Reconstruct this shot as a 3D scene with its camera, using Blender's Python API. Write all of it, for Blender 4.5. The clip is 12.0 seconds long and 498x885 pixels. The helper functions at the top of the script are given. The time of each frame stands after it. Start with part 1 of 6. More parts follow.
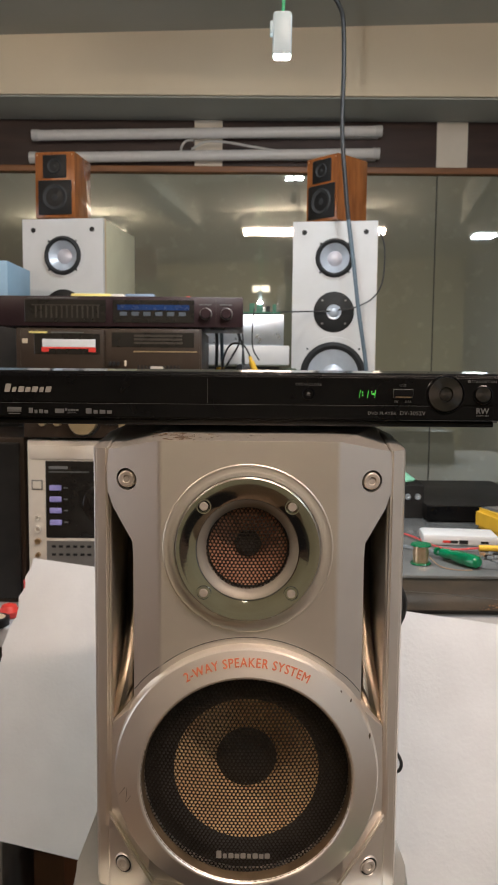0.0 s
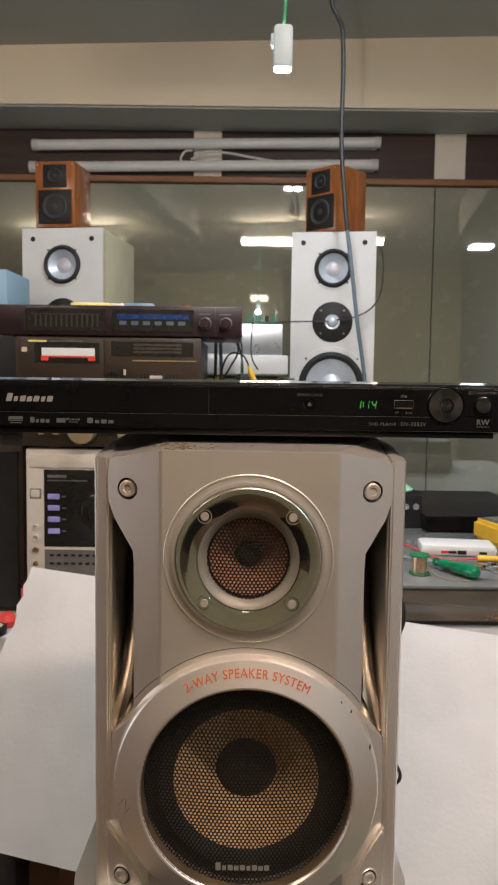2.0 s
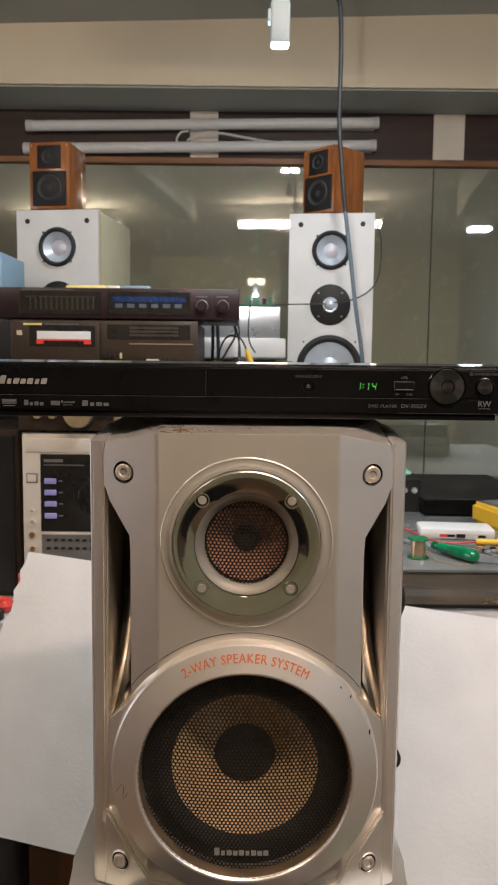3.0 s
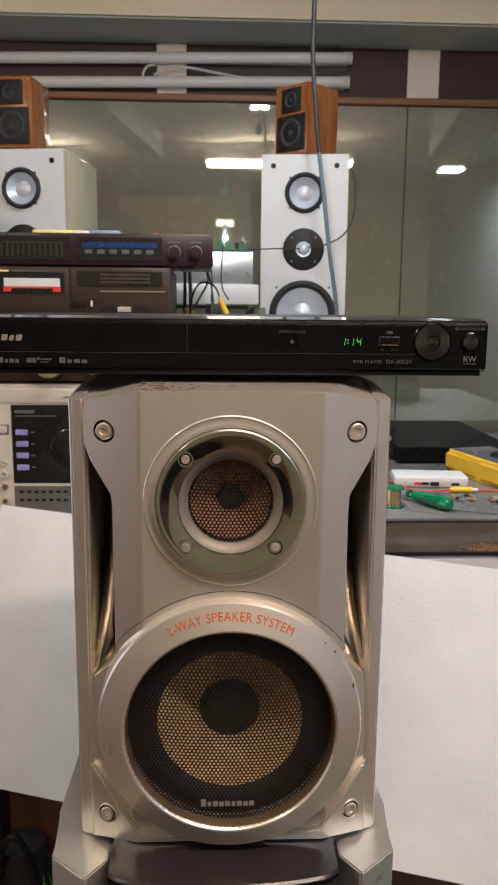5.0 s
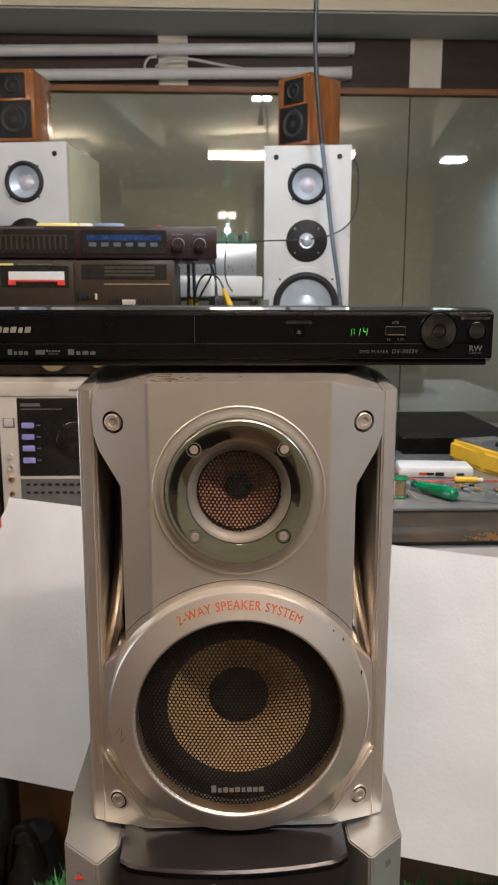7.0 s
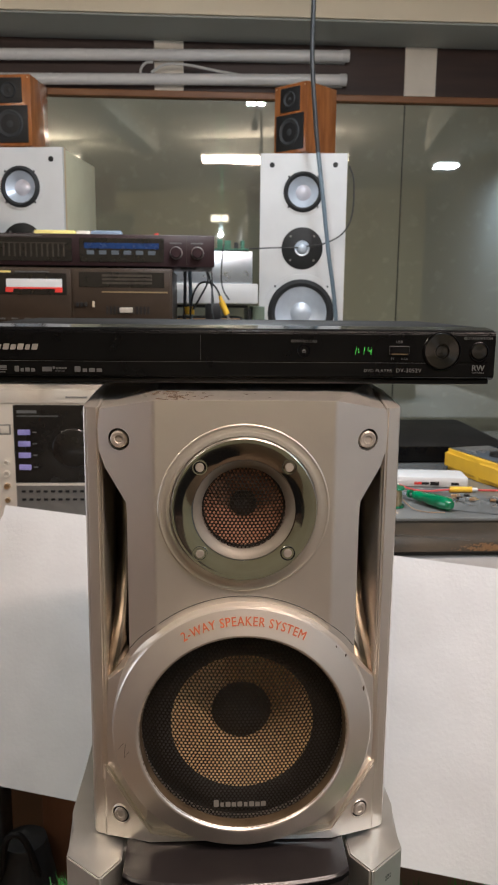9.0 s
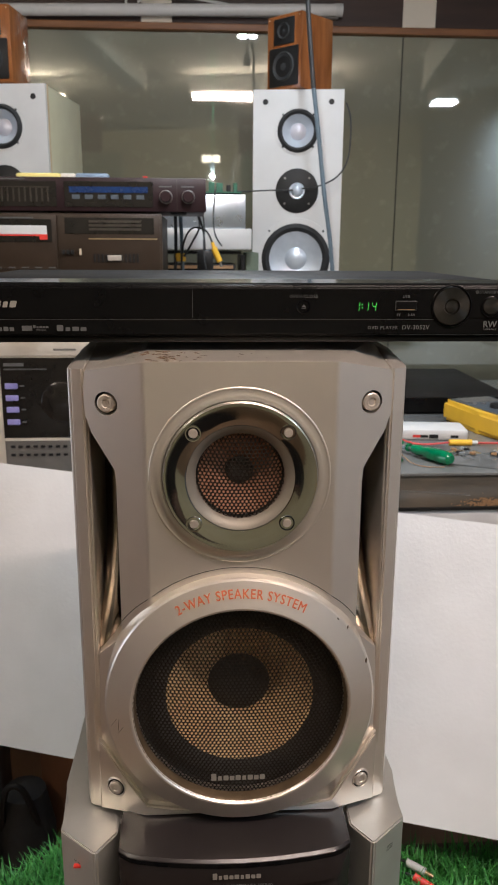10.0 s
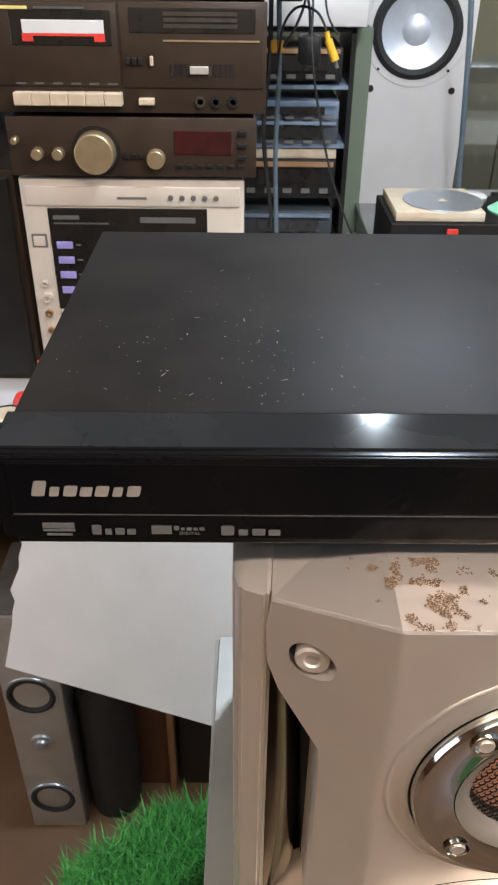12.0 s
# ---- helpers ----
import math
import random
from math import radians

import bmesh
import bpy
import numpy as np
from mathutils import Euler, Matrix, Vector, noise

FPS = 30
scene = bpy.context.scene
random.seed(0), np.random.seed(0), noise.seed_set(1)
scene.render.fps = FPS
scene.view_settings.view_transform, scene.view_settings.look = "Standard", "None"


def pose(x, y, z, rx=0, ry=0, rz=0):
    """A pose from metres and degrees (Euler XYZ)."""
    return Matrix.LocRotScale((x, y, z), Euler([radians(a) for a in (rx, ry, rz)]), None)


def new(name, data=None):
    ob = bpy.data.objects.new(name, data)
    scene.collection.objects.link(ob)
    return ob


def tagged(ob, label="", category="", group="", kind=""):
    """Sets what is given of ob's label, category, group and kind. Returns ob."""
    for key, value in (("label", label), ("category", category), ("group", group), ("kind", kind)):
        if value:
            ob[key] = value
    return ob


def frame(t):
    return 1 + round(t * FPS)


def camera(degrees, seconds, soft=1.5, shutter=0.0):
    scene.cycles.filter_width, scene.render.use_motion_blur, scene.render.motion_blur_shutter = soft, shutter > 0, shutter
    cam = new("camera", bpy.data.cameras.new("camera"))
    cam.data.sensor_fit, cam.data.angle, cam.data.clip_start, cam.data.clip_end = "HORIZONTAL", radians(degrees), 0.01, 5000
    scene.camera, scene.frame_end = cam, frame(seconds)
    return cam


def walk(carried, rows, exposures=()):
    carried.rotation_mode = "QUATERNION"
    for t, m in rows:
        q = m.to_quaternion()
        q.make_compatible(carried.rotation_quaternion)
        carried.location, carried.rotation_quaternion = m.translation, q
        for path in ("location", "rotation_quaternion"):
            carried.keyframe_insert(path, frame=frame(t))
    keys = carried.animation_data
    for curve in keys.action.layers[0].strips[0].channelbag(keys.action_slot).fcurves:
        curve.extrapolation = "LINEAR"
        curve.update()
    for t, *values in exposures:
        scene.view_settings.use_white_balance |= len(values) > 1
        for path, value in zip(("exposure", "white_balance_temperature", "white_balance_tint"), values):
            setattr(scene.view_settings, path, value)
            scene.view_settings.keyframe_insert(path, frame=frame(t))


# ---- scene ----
cam = camera(35.6, 12.0, 0.7)
cam.data.dof.use_dof, cam.data.dof.focus_distance, cam.data.dof.aperture_fstop = True, 0.37, 58.0
METRES, EYE, TILT, LEAN, TURN = 0.456, 1.4, 0.0, 0.0, 0.3
ROWS = [
    (0.0, 0.0, 0.0, 0.0, 0.05, -5.34, -0.49),
    (0.5, -0.0052, 0.0055, -0.0004, 0.07, -5.04, -0.64),
    (1.0, -0.0059, 0.0032, 0.0008, 0.05, -4.77, -0.72),
    (1.5, -0.0049, -0.0021, 0.0012, -0.02, -4.64, -0.73),
    (2.0, -0.0061, -0.0023, 0.0022, -0.14, -4.68, -0.75),
    (2.5, -0.0047, 0.0041, 0.0021, -0.21, -5.05, -0.69),
    (3.0, -0.0066, 0.0167, -0.0021, -0.34, -5.83, -0.61),
    (5.0, -0.0272, 0.0402, 0.0152, -2.64, -9.94, -0.51),
    (5.5, -0.0238, 0.0376, 0.0116, -3.06, -10.44, -0.48),
    (6.0, -0.0229, 0.0353, 0.0109, -3.25, -10.65, -0.43),
    (6.5, -0.025, 0.0346, 0.0119, -3.05, -10.7, -0.19),
    (7.0, -0.0343, 0.031, 0.0129, -2.47, -10.48, -0.1),
    (9.0, -0.057, 0.0266, 0.0375, -3.12, -10.33, -0.58),
    (9.5, -0.0438, 0.0492, 0.0285, -3.58, -11.36, -0.5),
    (10.0, -0.0567, 0.1026, 0.0488, -3.66, -14.32, -0.31),
    (10.5, -0.0988, 0.3322, 0.2003, -3.1, -19.62, -0.31),
    (11.0, -0.1618, 0.5552, 0.2464, -2.0, -25.26, -0.39),
    (11.5, -0.2115, 0.7025, 0.2741, -0.95, -29.95, -0.57),
    (12.0, -0.2411, 0.7885, 0.2763, -0.41, -33.0, -0.57),
]
walk(cam, [(t, pose(0, 0, EYE, TILT, LEAN, TURN) @ pose(METRES * x, METRES * y, METRES * z, 90 + pitch, roll, yaw)) for t, x, y, z, yaw, pitch, roll in ROWS],
     exposures=((0.0, 0.0, 6500, 10), (3.0, 0.0, 6500, 10), (7.0, 0.0, 6350, 10), (10.0, 0.0, 6200, 10), (10.6, -0.03, 6150, 10), (11.2, 0.18, 6100, 10), (12.0, 0.45, 6050, 10)))

# ---------------------------------------------------------------- light
world = bpy.data.worlds.new("world")
scene.world = world
world.use_nodes = True
bg = world.node_tree.nodes["Background"]
bg.inputs[0].default_value = (0.75, 0.85, 1.0, 1)
bg.inputs[1].default_value = 0.05


def area_lamp(name, m, w, h, watts, color):
    d = bpy.data.lights.new(name, "AREA")
    d.shape, d.size, d.size_y, d.energy, d.color = "RECTANGLE", w, h, watts, color
    ob = new(name, d)
    ob.matrix_world = m
    return ob


# two lit tubes in a row under the ceiling, a cool panel lamp, a small cool lamp over the bench, a lamp on the rear wall
area_lamp("tube_light", pose(0.406, -0.028, 2.335, 0, 0, 4.4), 0.97, 0.05, 12, (1.0, 0.77, 0.66))
area_lamp("panel_light", pose(1.735, -0.575, 2.42), 0.16, 0.16, 16, (0.74, 0.86, 1.0))
area_lamp("bench_light", pose(0.207, 1.20, 2.415), 0.09, 0.06, 10, (0.80, 0.90, 1.0))
# unseen soft fill from the side, added to brighten foam and unit
area_lamp("side_fill_light", pose(-2.17, 0.75, 1.25, 0, -90, 0), 1.0, 1.0, 7, (0.86, 0.90, 1.0))
# the small hanging bulb
bulb = bpy.data.lights.new("bulb_light", "POINT")
bulb.energy, bulb.color, bulb.shadow_soft_size = 6.5, (0.88, 0.95, 1.0), 0.012
new("bulb_light", bulb).location = (0.032, 1.03, 1.775)


# ---------------------------------------------------------------- materials
def mat(name, color, rough=0.5, metal=0.0, color2=None, scale=40, fine=600, bump=0.05, coat=0.0, emit=0.0, alpha=1.0, contrast=(0.35, 0.7), stretch=None, aniso=0.0, spec=0.5):
    m = bpy.data.materials.new(name)
    m.use_nodes = True
    nt = m.node_tree
    p = nt.nodes["Principled BSDF"]
    L = nt.links.new
    p.inputs["Base Color"].default_value = (*color, 1)
    p.inputs["Roughness"].default_value = rough
    p.inputs["Metallic"].default_value = metal
    p.inputs["Coat Weight"].default_value = coat
    p.inputs["Coat Roughness"].default_value = 0.06
    p.inputs["Specular IOR Level"].default_value = spec
    p.inputs["Anisotropic"].default_value = aniso
    if alpha < 1:
        p.inputs["Alpha"].default_value = alpha
    if emit:
        p.inputs["Emission Color"].default_value = (*color, 1)
        p.inputs["Emission Strength"].default_value = emit
    tc = nt.nodes.new("ShaderNodeTexCoord")
    mp = nt.nodes.new("ShaderNodeMapping")
    L(tc.outputs["Object"], mp.inputs[0])
    if stretch:
        mp.inputs["Scale"].default_value = stretch
    n1 = nt.nodes.new("ShaderNodeTexNoise")
    n1.inputs["Scale"].default_value, n1.inputs["Detail"].default_value = scale, 5
    n2 = nt.nodes.new("ShaderNodeTexNoise")
    n2.inputs["Scale"].default_value, n2.inputs["Detail"].default_value = fine, 3
    L(mp.outputs[0], n1.inputs[0])
    L(mp.outputs[0], n2.inputs[0])
    if color2:
        rmp = nt.nodes.new("ShaderNodeMapRange")
        rmp.inputs[1].default_value, rmp.inputs[2].default_value = contrast
        L(n1.outputs[0], rmp.inputs[0])
        mx = nt.nodes.new("ShaderNodeMix")
        mx.data_type = "RGBA"
        mx.inputs[6].default_value, mx.inputs[7].default_value = (*color, 1), (*color2, 1)
        L(rmp.outputs[0], mx.inputs[0])
        L(mx.outputs[2], p.inputs["Base Color"])
        rr = nt.nodes.new("ShaderNodeMapRange")
        rr.inputs[3].default_value, rr.inputs[4].default_value = max(rough - 0.05, 0.02), min(rough + 0.08, 1)
        L(n1.outputs[0], rr.inputs[0])
        L(rr.outputs[0], p.inputs["Roughness"])
    if bump:
        b = nt.nodes.new("ShaderNodeBump")
        b.inputs["Strength"].default_value, b.inputs["Distance"].default_value = bump, 0.001
        L(n2.outputs[0], b.inputs["Height"])
        L(b.outputs[0], p.inputs["Normal"])
    return m


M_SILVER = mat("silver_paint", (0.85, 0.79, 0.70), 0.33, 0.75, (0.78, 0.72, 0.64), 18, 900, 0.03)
# darker copy of the silver: the cabinet's side shade is in the colour
M_SILVER_SHADE = mat("silver_paint_shade", (0.48, 0.47, 0.45), 0.38, 0.6, (0.42, 0.41, 0.39), 20, 900, 0.03)
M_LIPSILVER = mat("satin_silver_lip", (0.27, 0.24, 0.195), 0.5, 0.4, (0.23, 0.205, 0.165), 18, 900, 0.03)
M_PINKCAP = mat("pale_dust_cap", (0.64, 0.62, 0.66), 0.35, 0.3, (0.58, 0.56, 0.60), 60, 800, 0.02)
M_SOCKET = mat("socket_black", (0.006, 0.006, 0.006), 0.8, 0, (0.008, 0.008, 0.008), 60, 800, 0.0, spec=0.05)
M_BRONZEPIL = mat("bronze_silver_paint", (0.41, 0.355, 0.29), 0.17, 1.0, (0.36, 0.305, 0.25), 18, 900, 0.02)
M_COOLWALL = mat("cool_tinted_wall", (0.33, 0.36, 0.38), 0.75, 0, (0.29, 0.32, 0.34), 2, 150, 0.1)
M_CHROME = mat("chrome", (0.62, 0.63, 0.60), 0.05, 1.0, (0.56, 0.56, 0.53), 30, 300, 0.0)
M_SCREW = mat("screw_cap", (0.60, 0.53, 0.45), 0.4, 0.5, (0.52, 0.46, 0.39), 200, 900, 0.03)
M_GRILLE = mat("bronze_grille", (0.032, 0.026, 0.021), 0.3, 0.5, (0.022, 0.018, 0.015), 60, 900, 0.03)
M_CONE = mat("gold_cone", (0.90, 0.66, 0.35), 0.5, 0.0, (0.76, 0.49, 0.25), 60, 800, 0.1)
M_COPPER = mat("copper_cone", (0.58, 0.29, 0.17), 0.5, 0.0, (0.46, 0.22, 0.125), 60, 800, 0.1)
M_CAP = mat("dust_cap", (0.08, 0.075, 0.065), 0.6, 0, (0.05, 0.047, 0.04), 80, 800, 0.1)
M_RUBBER = mat("black_rubber", (0.02, 0.02, 0.02), 0.7, 0, (0.03, 0.03, 0.03), 80, 900, 0.1)
M_SURROUND = mat("dull_rubber_roll", (0.055, 0.051, 0.046), 0.5, 0, (0.04, 0.037, 0.033), 80, 900, 0.1)
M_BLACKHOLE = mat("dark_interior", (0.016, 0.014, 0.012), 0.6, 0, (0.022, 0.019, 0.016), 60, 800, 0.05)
M_ORANGE = mat("orange_print", (0.60, 0.14, 0.045), 0.5, 0, (0.54, 0.12, 0.04), 200, 900, 0.0)
M_LOGO = mat("logo_silver", (0.36, 0.34, 0.30), 0.4, 0.3, (0.42, 0.385, 0.34), 300, 900, 0.0)
M_PRINT = mat("grey_print", (0.125, 0.125, 0.122), 0.5, 0, (0.11, 0.11, 0.107), 300, 900, 0.0)
M_PRINTDIM = mat("dim_print", (0.09, 0.09, 0.087), 0.5, 0, (0.075, 0.075, 0.073), 300, 900, 0.0)
M_GLOSS = mat("gloss_black", (0.004, 0.004, 0.0045), 0.14, 0, (0.006, 0.006, 0.006), 30, 900, 0.0, spec=0.16)
M_PLTOP = mat("black_lacquer_steel", (0.011, 0.010, 0.0095), 0.5, 0, (0.018, 0.0165, 0.015), 25, 1500, 0.05, spec=0.09)
M_PLBEVEL = mat("black_bevel", (0.013, 0.0145, 0.016), 0.05, 0, (0.02, 0.021, 0.022), 25, 900, 0.0, spec=0.35)
M_LIP = mat("dull_bronze_lip", (0.17, 0.12, 0.07), 0.4, 0.5, (0.1, 0.07, 0.04), 60, 600, 0.05)
M_DUST = mat("dust_specks", (0.22, 0.21, 0.19), 0.9, 0, (0.22, 0.21, 0.19), 300, 900, 0.0)
M_DIRT = mat("brown_residue", (0.24, 0.145, 0.07), 0.9, 0, (0.13, 0.075, 0.034), 300, 900, 0.3)
M_DIAL = mat("spun_metal", (0.10, 0.095, 0.09), 0.28, 0.95, (0.07, 0.066, 0.062), 60, 900, 0.0, aniso=0.9)
tn = M_DIAL.node_tree.nodes.new("ShaderNodeTangent")
tn.direction_type, tn.axis = "RADIAL", "Y"
M_DIAL.node_tree.links.new(tn.outputs[0], M_DIAL.node_tree.nodes["Principled BSDF"].inputs["Tangent"])
M_GREENLED = mat("green_segments", (0.12, 0.9, 0.12), 0.5, 0, bump=0, emit=0.75)
M_GOLD = mat("gold_contact", (0.75, 0.55, 0.35), 0.3, 0.9, (0.6, 0.42, 0.25), 200, 900, 0.0)
M_SMOKE = mat("smoked_plastic", (0.020, 0.0165, 0.0165), 0.22, 0, (0.026, 0.022, 0.021), 20, 900, 0.0, spec=0.35)
M_UNIT = mat("grey_silver_unit", (0.57, 0.565, 0.53), 0.4, 0.6, (0.48, 0.475, 0.44), 20, 900, 0.03)
M_FOAM = mat("white_foam", (0.71, 0.695, 0.675), 0.85, 0, (0.65, 0.635, 0.615), 14, 190, 0.28)
M_WHITE = mat("white_laminate", (0.66, 0.65, 0.63), 0.45, 0, (0.60, 0.59, 0.57), 12, 700, 0.03)
M_CREAM = mat("cream_side", (0.62, 0.58, 0.40), 0.5, 0, (0.56, 0.52, 0.35), 12, 700, 0.03)
M_EDGE = mat("beige_edge", (0.62, 0.47, 0.27), 0.5, 0, (0.55, 0.4, 0.22), 40, 700, 0.03)
M_ALUCONE = mat("anodised_cone", (0.62, 0.67, 0.73), 0.33, 0.35, (0.56, 0.61, 0.67), 60, 800, 0.02)
M_DIM = mat("dim_bronze_metal", (0.055, 0.045, 0.034), 0.4, 0.3, (0.04, 0.032, 0.024), 60, 800, 0.02)
M_ALU = mat("aluminium", (0.62, 0.66, 0.70), 0.28, 0.85, (0.55, 0.59, 0.63), 60, 800, 0.02)
M_BLACK = mat("satin_black", (0.011, 0.0105, 0.010), 0.45, 0, (0.016, 0.015, 0.014), 40, 800, 0.05, spec=0.3)
M_WOOD = mat("orange_brown_veneer", (0.33, 0.115, 0.032), 0.22, 0, (0.22, 0.07, 0.02), 14, 500, 0.03, coat=0.35, stretch=(6, 6, 1))
M_DECK = mat("dark_brown_metal", (0.040, 0.026, 0.017), 0.42, 0.0, (0.032, 0.021, 0.013), 30, 900, 0.05, spec=0.25)
M_EQ = mat("dark_plum_metal", (0.026, 0.013, 0.014), 0.35, 0.0, (0.02, 0.010, 0.011), 30, 900, 0.05, spec=0.25)
M_WINDOW = mat("dark_window", (0.015, 0.013, 0.011), 0.15, 0, (0.02, 0.017, 0.014), 40, 900, 0.0)
M_KEY = mat("ivory_key", (0.56, 0.45, 0.32), 0.5, 0, (0.49, 0.39, 0.27), 60, 900, 0.0)
M_BRONZE = mat("champagne_knob", (0.50, 0.38, 0.22), 0.35, 0.7, (0.42, 0.31, 0.17), 60, 900, 0.02)
M_RED = mat("red_plastic", (0.75, 0.05, 0.035), 0.4, 0, (0.6, 0.04, 0.03), 60, 900, 0.0)
M_REDDISP = mat("dark_red_display", (0.045, 0.008, 0.008), 0.2, 0, (0.03, 0.006, 0.006), 60, 900, 0.0)
M_BLUEDISP = mat("blue_display", (0.012, 0.035, 0.11), 0.25, 0, (0.008, 0.02, 0.07), 90, 900, 0.0, emit=0.06)
M_VIOLET = mat("violet_button", (0.30, 0.27, 0.55), 0.3, 0, (0.2, 0.18, 0.4), 60, 900, 0.0, emit=0.12)
M_IVORY = mat("champagne_plastic", (0.66, 0.60, 0.51), 0.42, 0.1, (0.6, 0.54, 0.45), 20, 800, 0.02)
M_GREYPANEL = mat("grey_panel", (0.25, 0.235, 0.215), 0.35, 0.5, (0.2, 0.19, 0.17), 30, 800, 0.02)
M_DARKWOOD = mat("dark_brown_panel", (0.050, 0.024, 0.017), 0.5, 0, (0.03, 0.015, 0.011), 4, 300, 0.1, stretch=(1, 1, 8))
M_RAIL = mat("brown_wood_rail", (0.30, 0.125, 0.045), 0.4, 0, (0.2, 0.08, 0.03), 8, 400, 0.05, stretch=(1, 8, 8))
M_CREAMWALL = mat("cream_wall_paint", (0.86, 0.74, 0.55), 0.75, 0, (0.80, 0.68, 0.50), 3, 150, 0.12)
M_REARWALL = mat("olive_cream_paint", (0.58, 0.53, 0.34), 0.75, 0, (0.52, 0.47, 0.29), 2, 150, 0.1)
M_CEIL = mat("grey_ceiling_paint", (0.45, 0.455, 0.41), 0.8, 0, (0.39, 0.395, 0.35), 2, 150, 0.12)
M_FLOOR = mat("brown_floor_tile", (0.22, 0.13, 0.075), 0.35, 0, (0.16, 0.095, 0.055), 5, 300, 0.05)
M_TUBE = mat("frosted_tube", (0.78, 0.76, 0.74), 0.25, 0, (0.72, 0.70, 0.68), 20, 600, 0.0)
M_PATCH = mat("white_strip", (0.82, 0.745, 0.63), 0.6, 0, (0.74, 0.67, 0.56), 10, 400, 0.1)
M_TURF = mat("turf_base", (0.02, 0.07, 0.015), 0.9, 0, (0.015, 0.05, 0.01), 90, 500, 0.2)
M_DESK = mat("desk_laminate", (0.60, 0.60, 0.60), 0.4, 0, (0.54, 0.54, 0.54), 8, 500, 0.03)
M_CASE = mat("scuffed_grey_acrylic", (0.17, 0.175, 0.17), 0.2, 0, (0.10, 0.10, 0.095), 14, 500, 0.03, coat=0.5)
M_CASEFRONT = mat("smoked_acrylic_front", (0.085, 0.078, 0.066), 0.18, 0, (0.14, 0.115, 0.085), 14, 500, 0.0, coat=0.3, stretch=(1, 1, 3))
M_YELLOW = mat("yellow_rubber", (0.80, 0.47, 0.03), 0.5, 0, (0.7, 0.4, 0.03), 30, 600, 0.05)
M_SLATE = mat("slate_face", (0.075, 0.09, 0.105), 0.4, 0, (0.06, 0.072, 0.085), 60, 900, 0.03)
M_GREEN = mat("green_clear_plastic", (0.0, 0.22, 0.085), 0.12, 0, (0.0, 0.13, 0.05), 50, 900, 0.0, coat=0.6)
M_MINT = mat("mint_plastic", (0.30, 0.68, 0.46), 0.4, 0, (0.25, 0.6, 0.4), 30, 900, 0.0)
M_PCB = mat("green_board", (0.03, 0.16, 0.09), 0.4, 0, (0.02, 0.11, 0.06), 120, 900, 0.1)
M_SOFTYEL = mat("yellow_sponge", (0.78, 0.64, 0.22), 0.8, 0, (0.7, 0.56, 0.18), 60, 500, 0.3)
M_BLUEGREY = mat("blue_grey_plastic", (0.20, 0.26, 0.34), 0.5, 0, (0.16, 0.21, 0.28), 40, 600, 0.05)
M_BLUEBOX = mat("light_blue_card", (0.30, 0.44, 0.55), 0.6, 0, (0.25, 0.38, 0.48), 10, 400, 0.05)
M_CABLE = mat("black_cable", (0.02, 0.02, 0.02), 0.5, 0, (0.03, 0.03, 0.03), 60, 600, 0.05)
M_BLUECABLE = mat("grey_blue_cable", (0.14, 0.19, 0.23), 0.5, 0, (0.11, 0.15, 0.18), 60, 600, 0.05)
M_WHITECABLE = mat("white_cable", (0.65, 0.63, 0.6), 0.5, 0, (0.58, 0.56, 0.53), 60, 600, 0.05)
M_GREENCABLE = mat("green_wire", (0.05, 0.45, 0.2), 0.5, 0, (0.04, 0.36, 0.16), 60, 600, 0.05)
M_REDCABLE = mat("red_wire", (0.6, 0.07, 0.06), 0.5, 0, (0.5, 0.05, 0.05), 60, 600, 0.05)
M_BROWNBOX = mat("red_brown_board", (0.16, 0.065, 0.03), 0.5, 0, (0.11, 0.045, 0.02), 6, 400, 0.05, stretch=(4, 4, 1))
M_TAN = mat("tan_board", (0.36, 0.21, 0.10), 0.5, 0, (0.29, 0.16, 0.075), 8, 400, 0.05)
M_BOOK = mat("cream_card", (0.66, 0.60, 0.45), 0.6, 0, (0.55, 0.42, 0.27), 25, 600, 0.0)
M_TABLE = mat("dark_table_top", (0.075, 0.05, 0.035), 0.5, 0, (0.055, 0.036, 0.025), 8, 400, 0.05)
M_GREENWALL = mat("grey_green_board", (0.16, 0.20, 0.14), 0.6, 0, (0.13, 0.165, 0.115), 6, 300, 0.05)
M_BULB = mat("glowing_white_plastic", (0.46, 0.55, 0.58), 0.4, 0, bump=0, emit=0.25)
M_LIT = mat("lit_lamp_white", (1.0, 0.80, 0.68), 0.4, 0, bump=0, emit=78.0)
# side tube's glow, set stronger to brighten the left
M_LITSIDE = mat("lit_lamp_side", (1.0, 0.84, 0.68), 0.4, 0, bump=0, emit=125.0)
M_LITDIM = mat("lit_lamp_soft", (1.0, 0.88, 0.72), 0.4, 0, bump=0, emit=5.0)
M_LITCOOL = mat("lit_lamp_cool", (0.75, 0.92, 1.0), 0.4, 0, bump=0, emit=14.0)


def grass_material():
    m = mat("turf_blades", (0.06, 0.34, 0.04), 0.5, 0, (0.03, 0.17, 0.02), 60, 300, 0.0)
    nt = m.node_tree
    g = nt.nodes.new("ShaderNodeNewGeometry")
    mx = nt.nodes.new("ShaderNodeMix")
    mx.data_type = "RGBA"
    mx.inputs[6].default_value, mx.inputs[7].default_value = (0.025, 0.15, 0.025, 1), (0.09, 0.40, 0.07, 1)
    nt.links.new(g.outputs["Random Per Island"], mx.inputs[0])
    nt.links.new(mx.outputs[2], nt.nodes["Principled BSDF"].inputs["Base Color"])
    return m


M_BLADE = grass_material()


